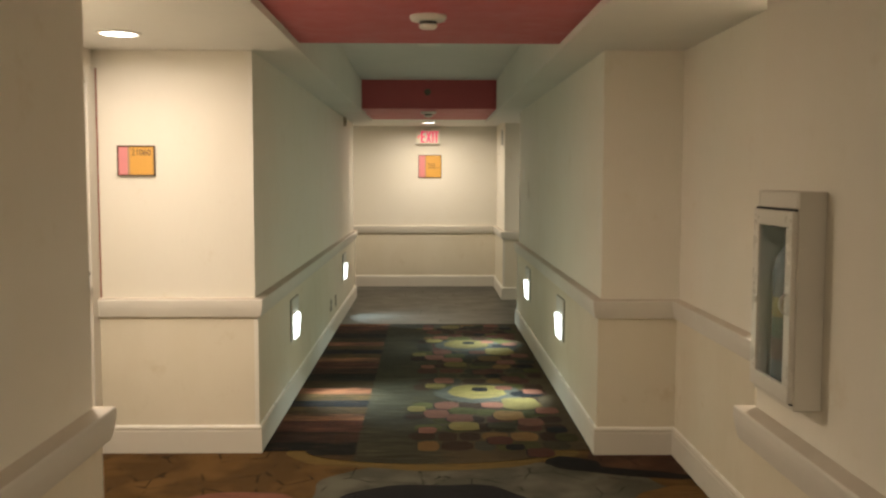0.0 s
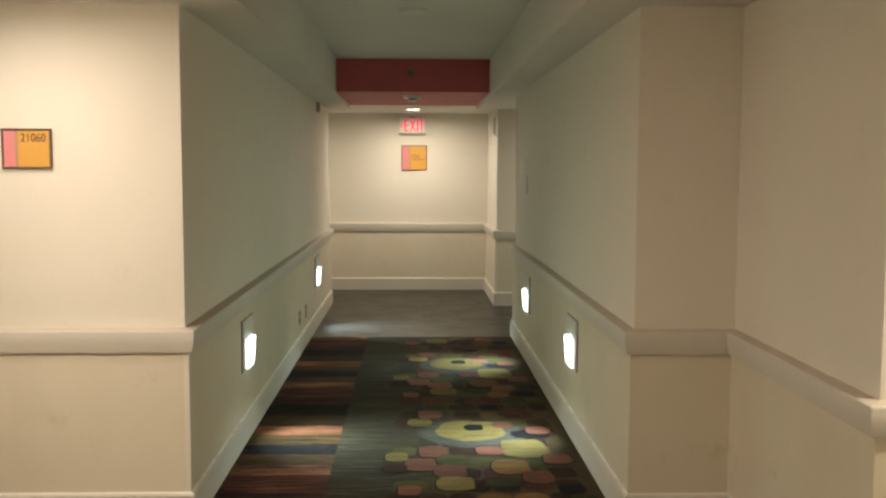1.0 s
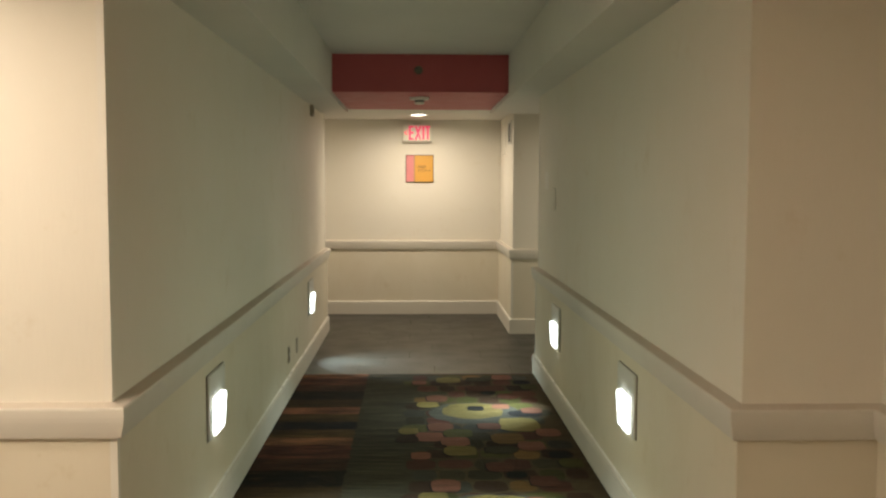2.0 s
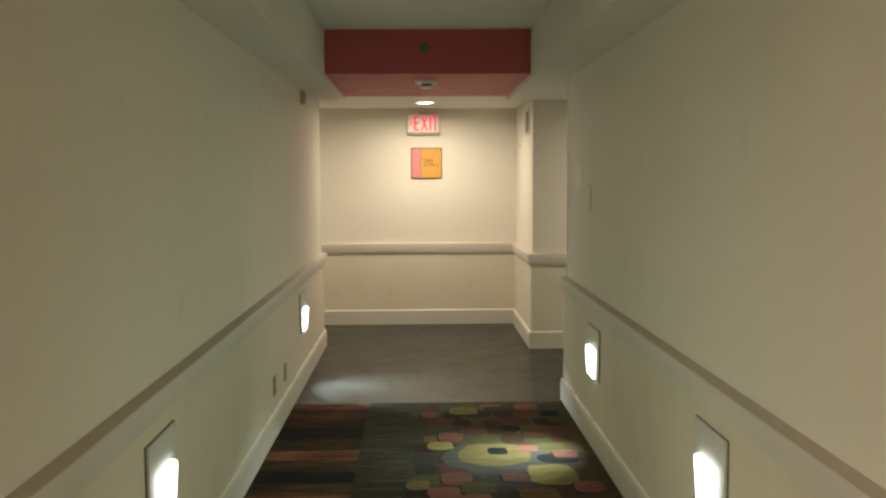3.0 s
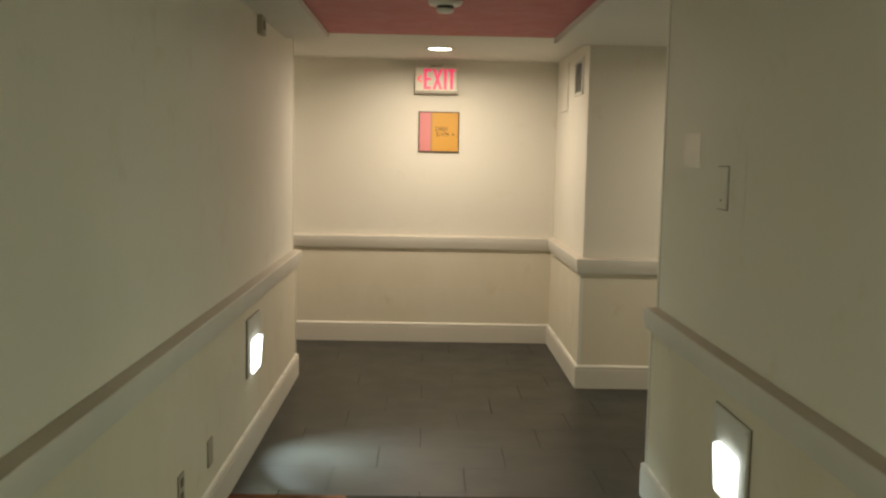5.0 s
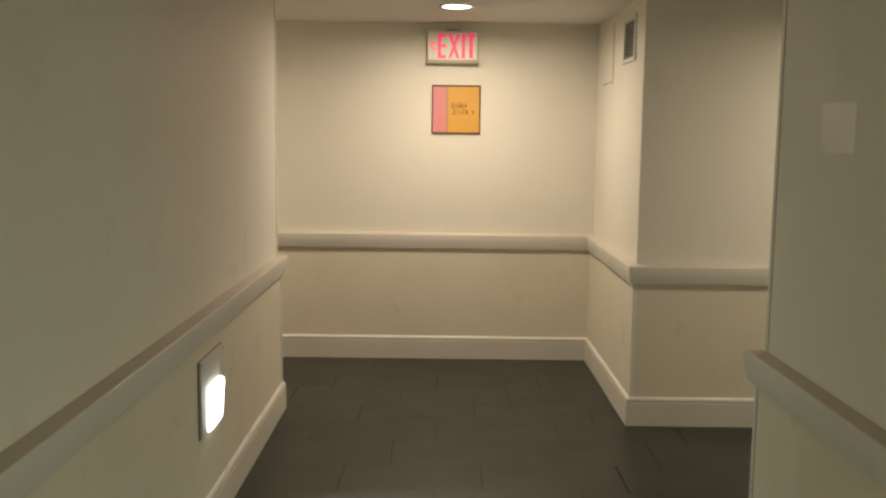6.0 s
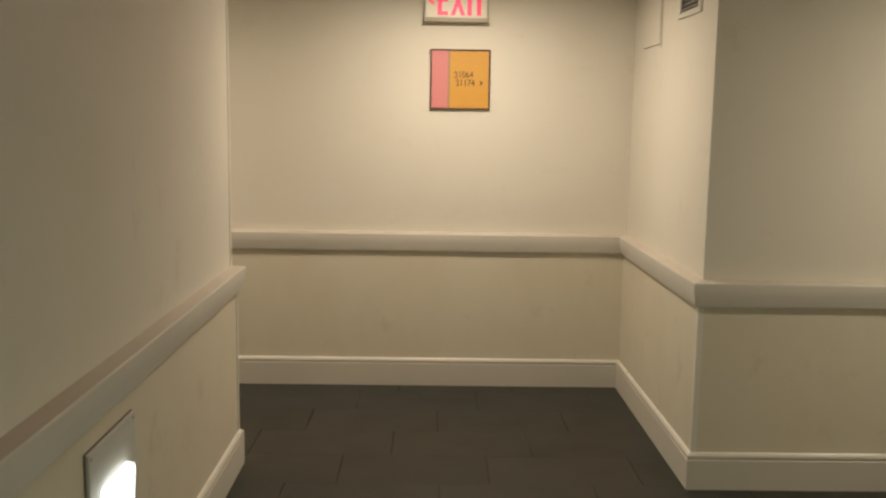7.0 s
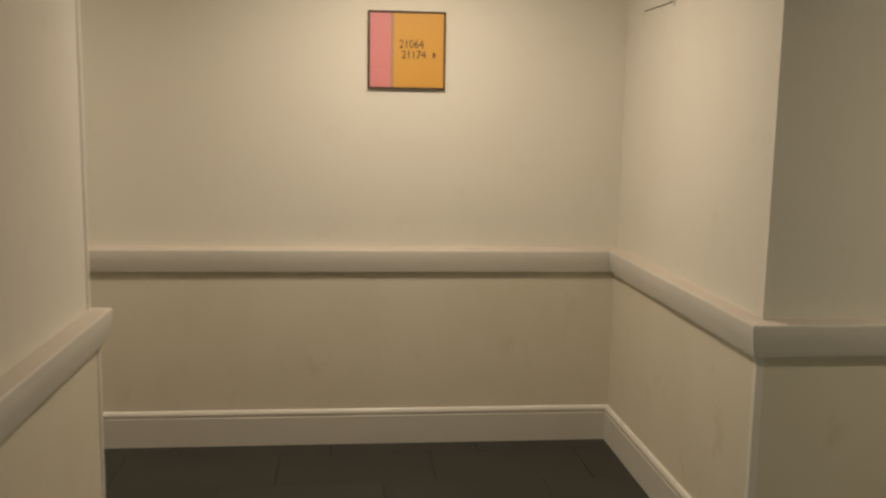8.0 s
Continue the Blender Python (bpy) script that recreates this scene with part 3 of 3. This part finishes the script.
def smoke_detector(m):
    t = thing("smoke_detector", "round off-white smoke detector on the rose ceiling beam", "smoke detector", "smoke detectors", m)
    part("base_plate", lathe([(0.088, 0.0), (0.088, -0.012), (0.080, -0.024), (0.052, -0.028)]), WHITE, t)
    part("sensor_grille", lathe([(0.044, -0.028), (0.038, -0.045), (0.030, -0.046)]), BLACK, t, "dark sensor grille")
    part("cap", lathe([(0.044, -0.043), (0.044, -0.053), (0.034, -0.062), (0.006, -0.064)]), WHITE, t)
    return t


det = smoke_detector(pose(0.035, 3.73, PINK_Z))
copy_thing(det, pose(0.035, 10.05, PINK_Z))
cover = thing("ceiling_cover_plate", "round pale cover plate on the raised ceiling", "cover plate", "", pose(0.042, 6.83, TRAY))
part("disc", lathe([(0.090, 0.0), (0.090, -0.010), (0.080, -0.018), (0.010, -0.022)]), WHITE, cover)
part("rim", lathe([(0.098, 0.0), (0.098, -0.005), (0.091, -0.007)]), WHITE, cover)
sprinkler = thing("sidewall_sprinkler", "small dull metal sidewall sprinkler on the rose beam", "sprinkler", "", pose(0.025, 9.58, 2.568, 90))
part("escutcheon", lathe([(0.036, 0.0), (0.036, 0.004), (0.030, 0.010), (0.014, 0.012)]), SHADED, sprinkler, "round escutcheon")
part("body", lathe([(0.011, 0.010), (0.011, 0.040), (0.007, 0.042)], 16), BEIGE, sprinkler)
part("deflector", box(-0.017, 0.017, -0.012, 0.012, 0.046, 0.049, 0.001), SHADED, sprinkler)


def sign(name, label, cx, cz, w, h, y, pink_w, lines, arrow):
    """Framed wall sign, its face towards -y."""
    t = thing(name, label, "wall sign", "", pose(cx, y, cz))
    d, f = 0.018, 0.008
    bm = bmesh.new()
    for b in ((-w / 2, w / 2, -d, 0, h / 2 - f, h / 2), (-w / 2, w / 2, -d, 0, -h / 2, -h / 2 + f),
              (-w / 2, -w / 2 + f, -d, 0, -h / 2 + f, h / 2 - f), (w / 2 - f, w / 2, -d, 0, -h / 2 + f, h / 2 - f)):
        box(*b, bevel=0.0015, bm=bm, segs=1)
    part("frame", bm, BROWN_FRAME, t, "thin dark brown frame")
    x0, x1 = -w / 2 + f, w / 2 - f
    a = x0 + pink_w
    part("pink_field", box(x0, a, -0.012, -0.001, -h / 2 + f, h / 2 - f), SIGN_PINK, t, "pink painted strip")
    part("mauve_line", box(a, a + 0.012, -0.012, -0.001, -h / 2 + f, h / 2 - f), SIGN_MAUVE, t, "narrow brownish strip")
    part("gold_field", box(a + 0.012, x1, -0.012, -0.001, -h / 2 + f, h / 2 - f), SIGN_GOLD, t, "golden yellow field")
    for text, x, z, size in lines:
        letters(text, size, SIGN_INK, t, pose(x, -0.0128, z, 90), 0.86)
    if arrow:
        bm = bmesh.new()
        vs = [bm.verts.new(p) for p in ((arrow[0], -0.0135, arrow[1] + 0.015), (arrow[0], -0.0135, arrow[1] - 0.015), (arrow[0] + 0.014, -0.0135, arrow[1]))]
        r = bmesh.ops.extrude_face_region(bm, geom=[bm.faces.new(vs)])
        for g in r["geom"]:
            if isinstance(g, bmesh.types.BMVert):
                g.co.y += 0.0012
        part("arrow", bm, SIGN_INK, t)
    return t


sign("direction_sign", "square gold and pink framed room direction sign", 0.056, 1.797, 0.342, 0.338, FAR_Y, 0.092,
     [("21064", 0.020, 0.025, 0.051), ("21174", 0.030, -0.021, 0.051)], (0.116, -0.020))
sign("room_sign", "small gold and pink framed room number sign", -1.650, 1.714, 0.217, 0.175, FRONT_Y, 0.052,
     [("21060", 0.030, 0.046, 0.052)], None)


def exit_sign():
    t = thing("exit_sign", "white exit sign with red letters and arrow chevron", "exit sign", "", pose(0.026, FAR_Y, 2.226))
    w, h = 0.352, 0.218
    part("housing", box(-w / 2, w / 2, -0.055, 0, -h / 2, h / 2, 0.004), WHITE, t)
    part("face", box(-w / 2 + 0.006, w / 2 - 0.006, -0.059, -0.053, -h / 2 + 0.022, h / 2 - 0.006, 0.0015), EXIT_FACE, t, "softly lit cream face")
    part("lower_rail", box(-w / 2 - 0.003, w / 2 + 0.003, -0.064, 0, -h / 2 - 0.004, -h / 2 + 0.018, 0.003), BEIGE, t, "beige lower rail")
    part("mount", box(-0.05, 0.05, -0.045, 0, h / 2, h / 2 + 0.012, 0.002), BEIGE, t)
    # strokes of the word EXIT, built as plain bars of its tall face
    bars = bmesh.new()
    z0, z1, s, x = -0.078, 0.090, 0.026, -0.105
    y0, y1 = -0.0605, -0.0575
    box(x, x + s, y0, y1, z0, z1, bm=bars)
    for z in (z0, (z0 + z1) / 2 - 0.010, z1 - 0.022):
        box(x + s, x + 0.060, y0, y1, z, z + 0.022, bm=bars)
    part("letter_e", bars, EXIT_RED, t, "red lit letter E")
    bars = bmesh.new()
    for sgn in (1, -1):
        vs = [(-sgn * 0.030 - 0.012, z0), (-sgn * 0.030 + 0.012, z0), (sgn * 0.030 + 0.012, z1), (sgn * 0.030 - 0.012, z1)]
        y = y0 - 0.0004 * (sgn > 0)
        lo = [bars.verts.new((0.010 + a, y, b)) for a, b in vs]
        hi = [bars.verts.new((0.010 + a, y1, b)) for a, b in vs]
        bars.faces.new(lo)
        for i in range(4):
            bars.faces.new((lo[i], hi[i], hi[(i + 1) % 4], lo[(i + 1) % 4]))
    bmesh.ops.recalc_face_normals(bars, faces=bars.faces)
    part("letter_x", bars, EXIT_RED, t, "red lit letter X")
    part("letter_i", box(0.062, 0.062 + s, y0, y1, z0, z1), EXIT_RED, t, "red lit letter I")
    bars = box(0.115, 0.115 + s, y0, y1, z0, z1 - 0.022)
    box(0.098, 0.158, y0, y1, z1 - 0.022, z1, bm=bars)
    part("letter_t", bars, EXIT_RED, t, "red lit letter T")
    bars = bmesh.new()
    for sgn in (1, -1):
        vs = [(-0.158, 0.008), (-0.124, 0.008 + sgn * 0.034), (-0.124, 0.008 + sgn * 0.020), (-0.146, 0.008)]
        bars.faces.new([bars.verts.new((a, y0, b)) for a, b in (vs if sgn > 0 else vs[::-1])])
    bmesh.ops.solidify(bars, geom=bars.faces[:], thickness=0.002)
    part("chevron", bars, EXIT_RED, t, "red lit chevron")
    return t


exit_sign()


def air_grille():
    """Return-air grille on the short wall, facing -x."""
    t = thing("air_grille", "white louvred air grille high on the wall", "vent", "", pose(JOG_X, 12.01, 2.18))
    w, h = 0.36, 0.262
    part("backing", box(-0.004, -0.001, -w / 2 + 0.03, w / 2 - 0.03, -h / 2 + 0.03, h / 2 - 0.03), BLACK, t, "dark duct opening")
    bm = bmesh.new()
    for b in ((-w / 2, w / 2, h / 2 - 0.024, h / 2), (-w / 2, w / 2, -h / 2, -h / 2 + 0.024), (-w / 2, -w / 2 + 0.034, -h / 2 + 0.024, h / 2 - 0.024), (w / 2 - 0.034, w / 2, -h / 2 + 0.024, h / 2 - 0.024)):
        box(-0.012, 0, b[0], b[1], b[2], b[3], 0.002, bm, 1)
    part("frame", bm, WHITE, t)
    for i in range(10):
        z = -h / 2 + 0.036 + i * 0.0211
        s = part("slat", box(-0.005, 0.005, -w / 2 + 0.030, w / 2 - 0.030, -0.0010, 0.0010), WHITE, t)
        s.matrix_basis = pose(-0.009, 0, z, 0, -28, 0)
    return t


air_grille()
hatch = thing("access_panel", "flush cream access panel with thin dark gap", "access panel", "", pose(JOG_X, 12.72, 2.145))
part("gap", box(-0.003, 0.0, -0.176, 0.176, -0.180, 0.180), GAP, hatch, "thin dark joint")
part("door", box(-0.007, -0.001, -0.1735, 0.1735, -0.1775, 0.1775, 0.0015), PAINT, hatch)
part("frame", box(-0.004, 0.0, -0.196, -0.178, -0.195, 0.195, 0.001), TRIM, hatch)


def wall_plate(name, label, category, m, w, h, d, mat):
    """Plate facing local +x."""
    t = thing(name, label, category, "", m)
    part("plate", box(0, d, -w / 2, w / 2, -h / 2, h / 2, min(0.003, d / 3)), mat, t)
    return t


p = wall_plate("thermostat", "small cream wall thermostat on the corridor wall", "thermostat", pose(WALL_X1, 8.63, 1.505, 0, 0, 180), 0.115, 0.155, 0.008, PAINT)
# the thermostat's edge shadow is a dark box showing round it
part("shadow_gap", box(0.0, 0.003, -0.0605, 0.0605, -0.0805, 0.0805), SHADED, p, "dark backing drawn as the shadow behind the plate")
part("button", box(0.007, 0.010, -0.010, 0.010, -0.050, -0.040, 0.001), BEIGE, p)
p = wall_plate("power_outlet", "dull brown duplex outlet plate on lower wall", "outlet", pose(WALL_X0 + 0.019, 8.675, 0.322), 0.080, 0.122, 0.007, BEIGE)
for z in (0.028, -0.028):
    part("socket", box(0.005, 0.010, -0.018, 0.018, z - 0.016, z + 0.016, 0.003), SHADED, p, "dark socket face")
p = wall_plate("blank_plate", "cream blank cover plate on lower wall", "cover plate", pose(WALL_X0 + 0.019, 9.15, 0.312), 0.085, 0.118, 0.007, BEIGE)
for z in (0.04, -0.04):
    part("screw", box(0.006, 0.0085, -0.004, 0.004, z - 0.004, z + 0.004, 0.001), CHROME, p)
p = wall_plate("wall_sensor", "small grey sensor box below the ceiling", "sensor", pose(WALL_X0, 10.46, 2.300), 0.11, 0.115, 0.030, BEIGE)
part("window", box(0.028, 0.034, -0.03, 0.03, -0.03, 0.02, 0.003), SHADED, p)


def door():
    """Closed guest-room door in the alcove, facing +x; hinges at its near side."""
    y0, y1, top = 3.60, 4.535, 2.145
    t = thing("door_1", "closed cream guest room door with nickel lock", "door", kind="structure")
    leaf = part("leaf", box(DOOR_X - 0.065, DOOR_X - 0.022, y0 + 0.004, y1 - 0.016, 0.008, top - 0.006, 0.002), DOOR_PAINT, t)
    bm = bmesh.new()
    c = 0.13
    box(DOOR_X - 0.12, DOOR_X + 0.016, y1, FRONT_Y - 0.004, 0, top + 0.10, 0.004, bm)
    box(DOOR_X - 0.12, DOOR_X + 0.016, y0 - c, y0, 0, top + 0.10, 0.004, bm)
    box(DOOR_X - 0.12, DOOR_X + 0.015, y0, y1, top, top + 0.10, 0.004, bm)
    part("frame", bm, TRIM, t, "cream painted steel door frame")
    part("stop_gap", box(DOOR_X - 0.075, DOOR_X - 0.060, y1 - 0.013, y1 + 0.002, 0.0, top), GAP, t, "dark gap at the jamb")
    part("gasket", box(DOOR_X - 0.030, DOOR_X - 0.018, y1 - 0.018, y1 - 0.0005, 0.0, top), GAP, t, "grey seal strip")
    part("sealant", box(DOOR_X + 0.010, DOOR_X + 0.0225, FRONT_Y - 0.005, FRONT_Y + 0.001, 0.16, top + 0.10), SEALANT, t, "thin reddish sealant line")
    x = DOOR_X - 0.022
    plate = part("escutcheon", box(x, x + 0.026, y1 - 0.185, y1 - 0.090, 1.03, 1.32, 0.006), CHROME, leaf, "satin nickel lock plate")
    reader = lathe([(0.034, 0.0), (0.034, 0.006), (0.030, 0.010), (0.004, 0.011)], 28)
    bmesh.ops.transform(reader, matrix=pose(x + 0.025, y1 - 0.137, 1.240, 0, 90, 0), verts=reader.verts)
    part("card_reader", reader, BLACK, leaf, "round black card reader")
    lever = lathe([(0.022, 0.0), (0.022, 0.012), (0.012, 0.018), (0.012, 0.050)], 20)
    bmesh.ops.transform(lever, matrix=pose(x + 0.020, y1 - 0.126, 1.085, 0, 90, 0), verts=lever.verts)
    box(x + 0.055, x + 0.075, y1 - 0.230, y1 - 0.110, 1.074, 1.096, 0.007, lever)
    part("lever", lever, CHROME, leaf, "satin nickel lever handle")
    return t


door()


def extinguisher_cabinet():
    """Half-recessed wall box with a glazed door, facing -x."""
    x0, x1, y0, y1, z0, z1 = 0.962, WALL_X1, CAB_Y0, CAB_Y1, 1.02, 1.582
    t = thing("extinguisher_cabinet", "cream wall cabinet with glazed door and metal pull", "cabinet")
    bm = bmesh.new()
    for b in ((x0 + 0.008, x1 - 0.001, y0, y0 + 0.012, z0, z1), (x0 + 0.008, x1 - 0.001, y1 - 0.012, y1, z0, z1),
              (x0 + 0.008, x1 - 0.001, y0 + 0.012, y1 - 0.012, z1 - 0.045, z1), (x0 + 0.008, x1 - 0.001, y0 + 0.012, y1 - 0.012, z0, z0 + 0.030)):
        box(*b, bevel=0.002, bm=bm, segs=1)
    part("body", bm, TRIM, t)
    bm = bmesh.new()
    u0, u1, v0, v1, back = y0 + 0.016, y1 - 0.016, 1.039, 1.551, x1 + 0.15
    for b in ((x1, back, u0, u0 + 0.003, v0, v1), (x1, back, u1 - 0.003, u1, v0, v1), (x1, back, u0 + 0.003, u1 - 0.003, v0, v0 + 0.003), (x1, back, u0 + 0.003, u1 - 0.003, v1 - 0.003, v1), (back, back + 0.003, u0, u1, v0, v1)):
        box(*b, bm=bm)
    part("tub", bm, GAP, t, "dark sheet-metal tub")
    d0, d1, e0, e1, s = y0 + 0.006, y1 - 0.006, z0 + 0.018, z1 - 0.050, 0.042
    leaf = new("door")
    leaf.parent = t
    for n, b in (("rail", (d0, d1, e1 - s, e1)), ("rail", (d0, d1, e0, e0 + s)), ("stile", (d0, d0 + s, e0 + s, e1 - s)), ("stile", (d1 - s, d1, e0 + s, e1 - s))):
        part(n, box(x0 - 0.006, x0 + 0.010, b[0], b[1], b[2], b[3], 0.003), CABINET_PAINT, leaf)
    part("pane", box(x0 - 0.001, x0 + 0.003, d0 + s - 0.004, d1 - s + 0.004, e0 + s - 0.004, e1 - s + 0.004), GLASS, leaf, "clear glass pane").visible_shadow = False
    # bent metal pull on the near stile, round catch on the far one
    pull = bmesh.new()
    ring = []
    for k in range(9):
        a = math.pi * k / 8
        px, pz = x0 - 0.006 - 0.017 * math.sin(a), 1.293 - 0.026 * math.cos(a)
        ring.append([pull.verts.new((px + 0.003 * dx, d0 + s * 0.5 + 0.006 * dy, pz)) for dx, dy in ((-1, -1), (-1, 1), (1, 1), (1, -1))])
    for a, b in zip(ring, ring[1:]):
        for i in range(4):
            pull.faces.new((a[i], a[(i + 1) % 4], b[(i + 1) % 4], b[i]))
    pull.faces.new(ring[0])
    pull.faces.new(ring[-1][::-1])
    bmesh.ops.recalc_face_normals(pull, faces=pull.faces)
    part("pull", pull, CHROME, leaf, "small bent nickel pull")
    catch = lathe([(0.013, 0.0), (0.013, 0.002), (0.010, 0.004), (0.003, 0.005)], 24)
    bmesh.ops.transform(catch, matrix=pose(x0 - 0.005, d1 - s + 0.012, 1.283, 0, -90, 0), verts=catch.verts)
    part("catch", catch, CHROME, leaf, "round polished catch")
    part("edge_strip", box(x0 - 0.004, x0 + 0.006, d1 - 0.001, d1 + 0.004, e0, e1, 0.001), CHROME, leaf, "bright metal hinge strip")
    part("gap", box(x0 + 0.002, x0 + 0.008, y0 + 0.004, y1 - 0.004, e1, e1 + 0.005), GAP, t, "dark joint above the door")
    part("gap", box(x0 + 0.002, x0 + 0.008, y0 + 0.004, y1 - 0.004, e0 - 0.004, e0), GAP, t, "dark joint below the door")
    return t


extinguisher_cabinet()


def extinguisher():
    """Steel bottle standing in the cabinet, its label towards the corridor."""
    t = thing("fire_extinguisher", "brushed steel fire extinguisher with coloured label in cabinet", "extinguisher", "", pose(1.034, 1.738, 1.051))
    part("bottle", lathe([(0.050, 0.0), (0.056, 0.006), (0.058, 0.02), (0.058, 0.32), (0.052, 0.35), (0.034, 0.378), (0.018, 0.388), (0.016, 0.405)], 32), STEEL, t, "brushed steel bottle")
    bm = bmesh.new()
    for z0, z1, slot in ((0.075, 0.135, 2), (0.137, 0.190, 0), (0.192, 0.245, 1)):
        low, top = [], []
        for k in range(17):
            a = radians(180 - 62 + 124 * k / 16)
            low.append(bm.verts.new((0.0586 * math.cos(a), 0.0586 * math.sin(a), z0)))
            top.append(bm.verts.new((0.0586 * math.cos(a), 0.0586 * math.sin(a), z1)))
        for k in range(16):
            bm.faces.new((low[k], low[k + 1], top[k + 1], top[k])).material_index = slot
    part("label", bm, [LABEL_GREEN, YELLOW, RED], t, "label with yellow, green and red fields")
    part("valve", box(-0.016, 0.016, -0.018, 0.018, 0.400, 0.432, 0.004), BRASS, t, "brass valve block")
    part("lever", box(-0.070, 0.020, -0.009, 0.009, 0.434, 0.442, 0.003), STEEL, t, "squeeze lever")
    part("gauge", lathe([(0.014, 0.432), (0.014, 0.440), (0.012, 0.442)], 18), WHITE, t)
    return t


extinguisher()

# ---- floor tiles ----
tile_bm = box(-TILE_W / 2 + 0.0017, TILE_W / 2 - 0.0017, -TILE_D / 2 + 0.0004, TILE_D / 2 - 0.0004, -0.006, 0.0)
tile_mesh = mesh_of("tile", tile_bm, TILE)
rest = bmesh.new()
row, y = 0, 9.54 - TILE_D
while y < 13.2:
    x = 0.17 + (row - 1) * TILE_W / 3 - 12 * TILE_W
    while x < 6.0:
        a, b, d, e = x, x + TILE_W, max(y, CARPET_END + 0.003), min(y + TILE_D, 13.14)
        inside = b > -5.9 and (JOG_Y > y or a < JOG_X) and (END_Y - 0.2 < y or b > WALL_X0 - 0.2) and (y + TILE_D > SIDE_Y - 0.1 or a < WALL_X1 + 0.1)
        if inside and e - d > 0.01:
            whole = d == y and e == y + TILE_D
            if whole and -2.6 < x < 3.0:
                o = new("tile", tile_mesh)
                o.parent = tile_floor
                o.location = (x + TILE_W / 2, y + TILE_D / 2, 0)
            else:
                box(a + 0.0022, b - 0.0022, d + 0.0004, e - 0.0004, -0.006, 0.0, bm=rest)
        x += TILE_W
    row, y = row + 1, y + TILE_D
tagged(part("tile_rest", rest, TILE, tile_floor), "remaining dark grey floor tiles", kind="stuff")
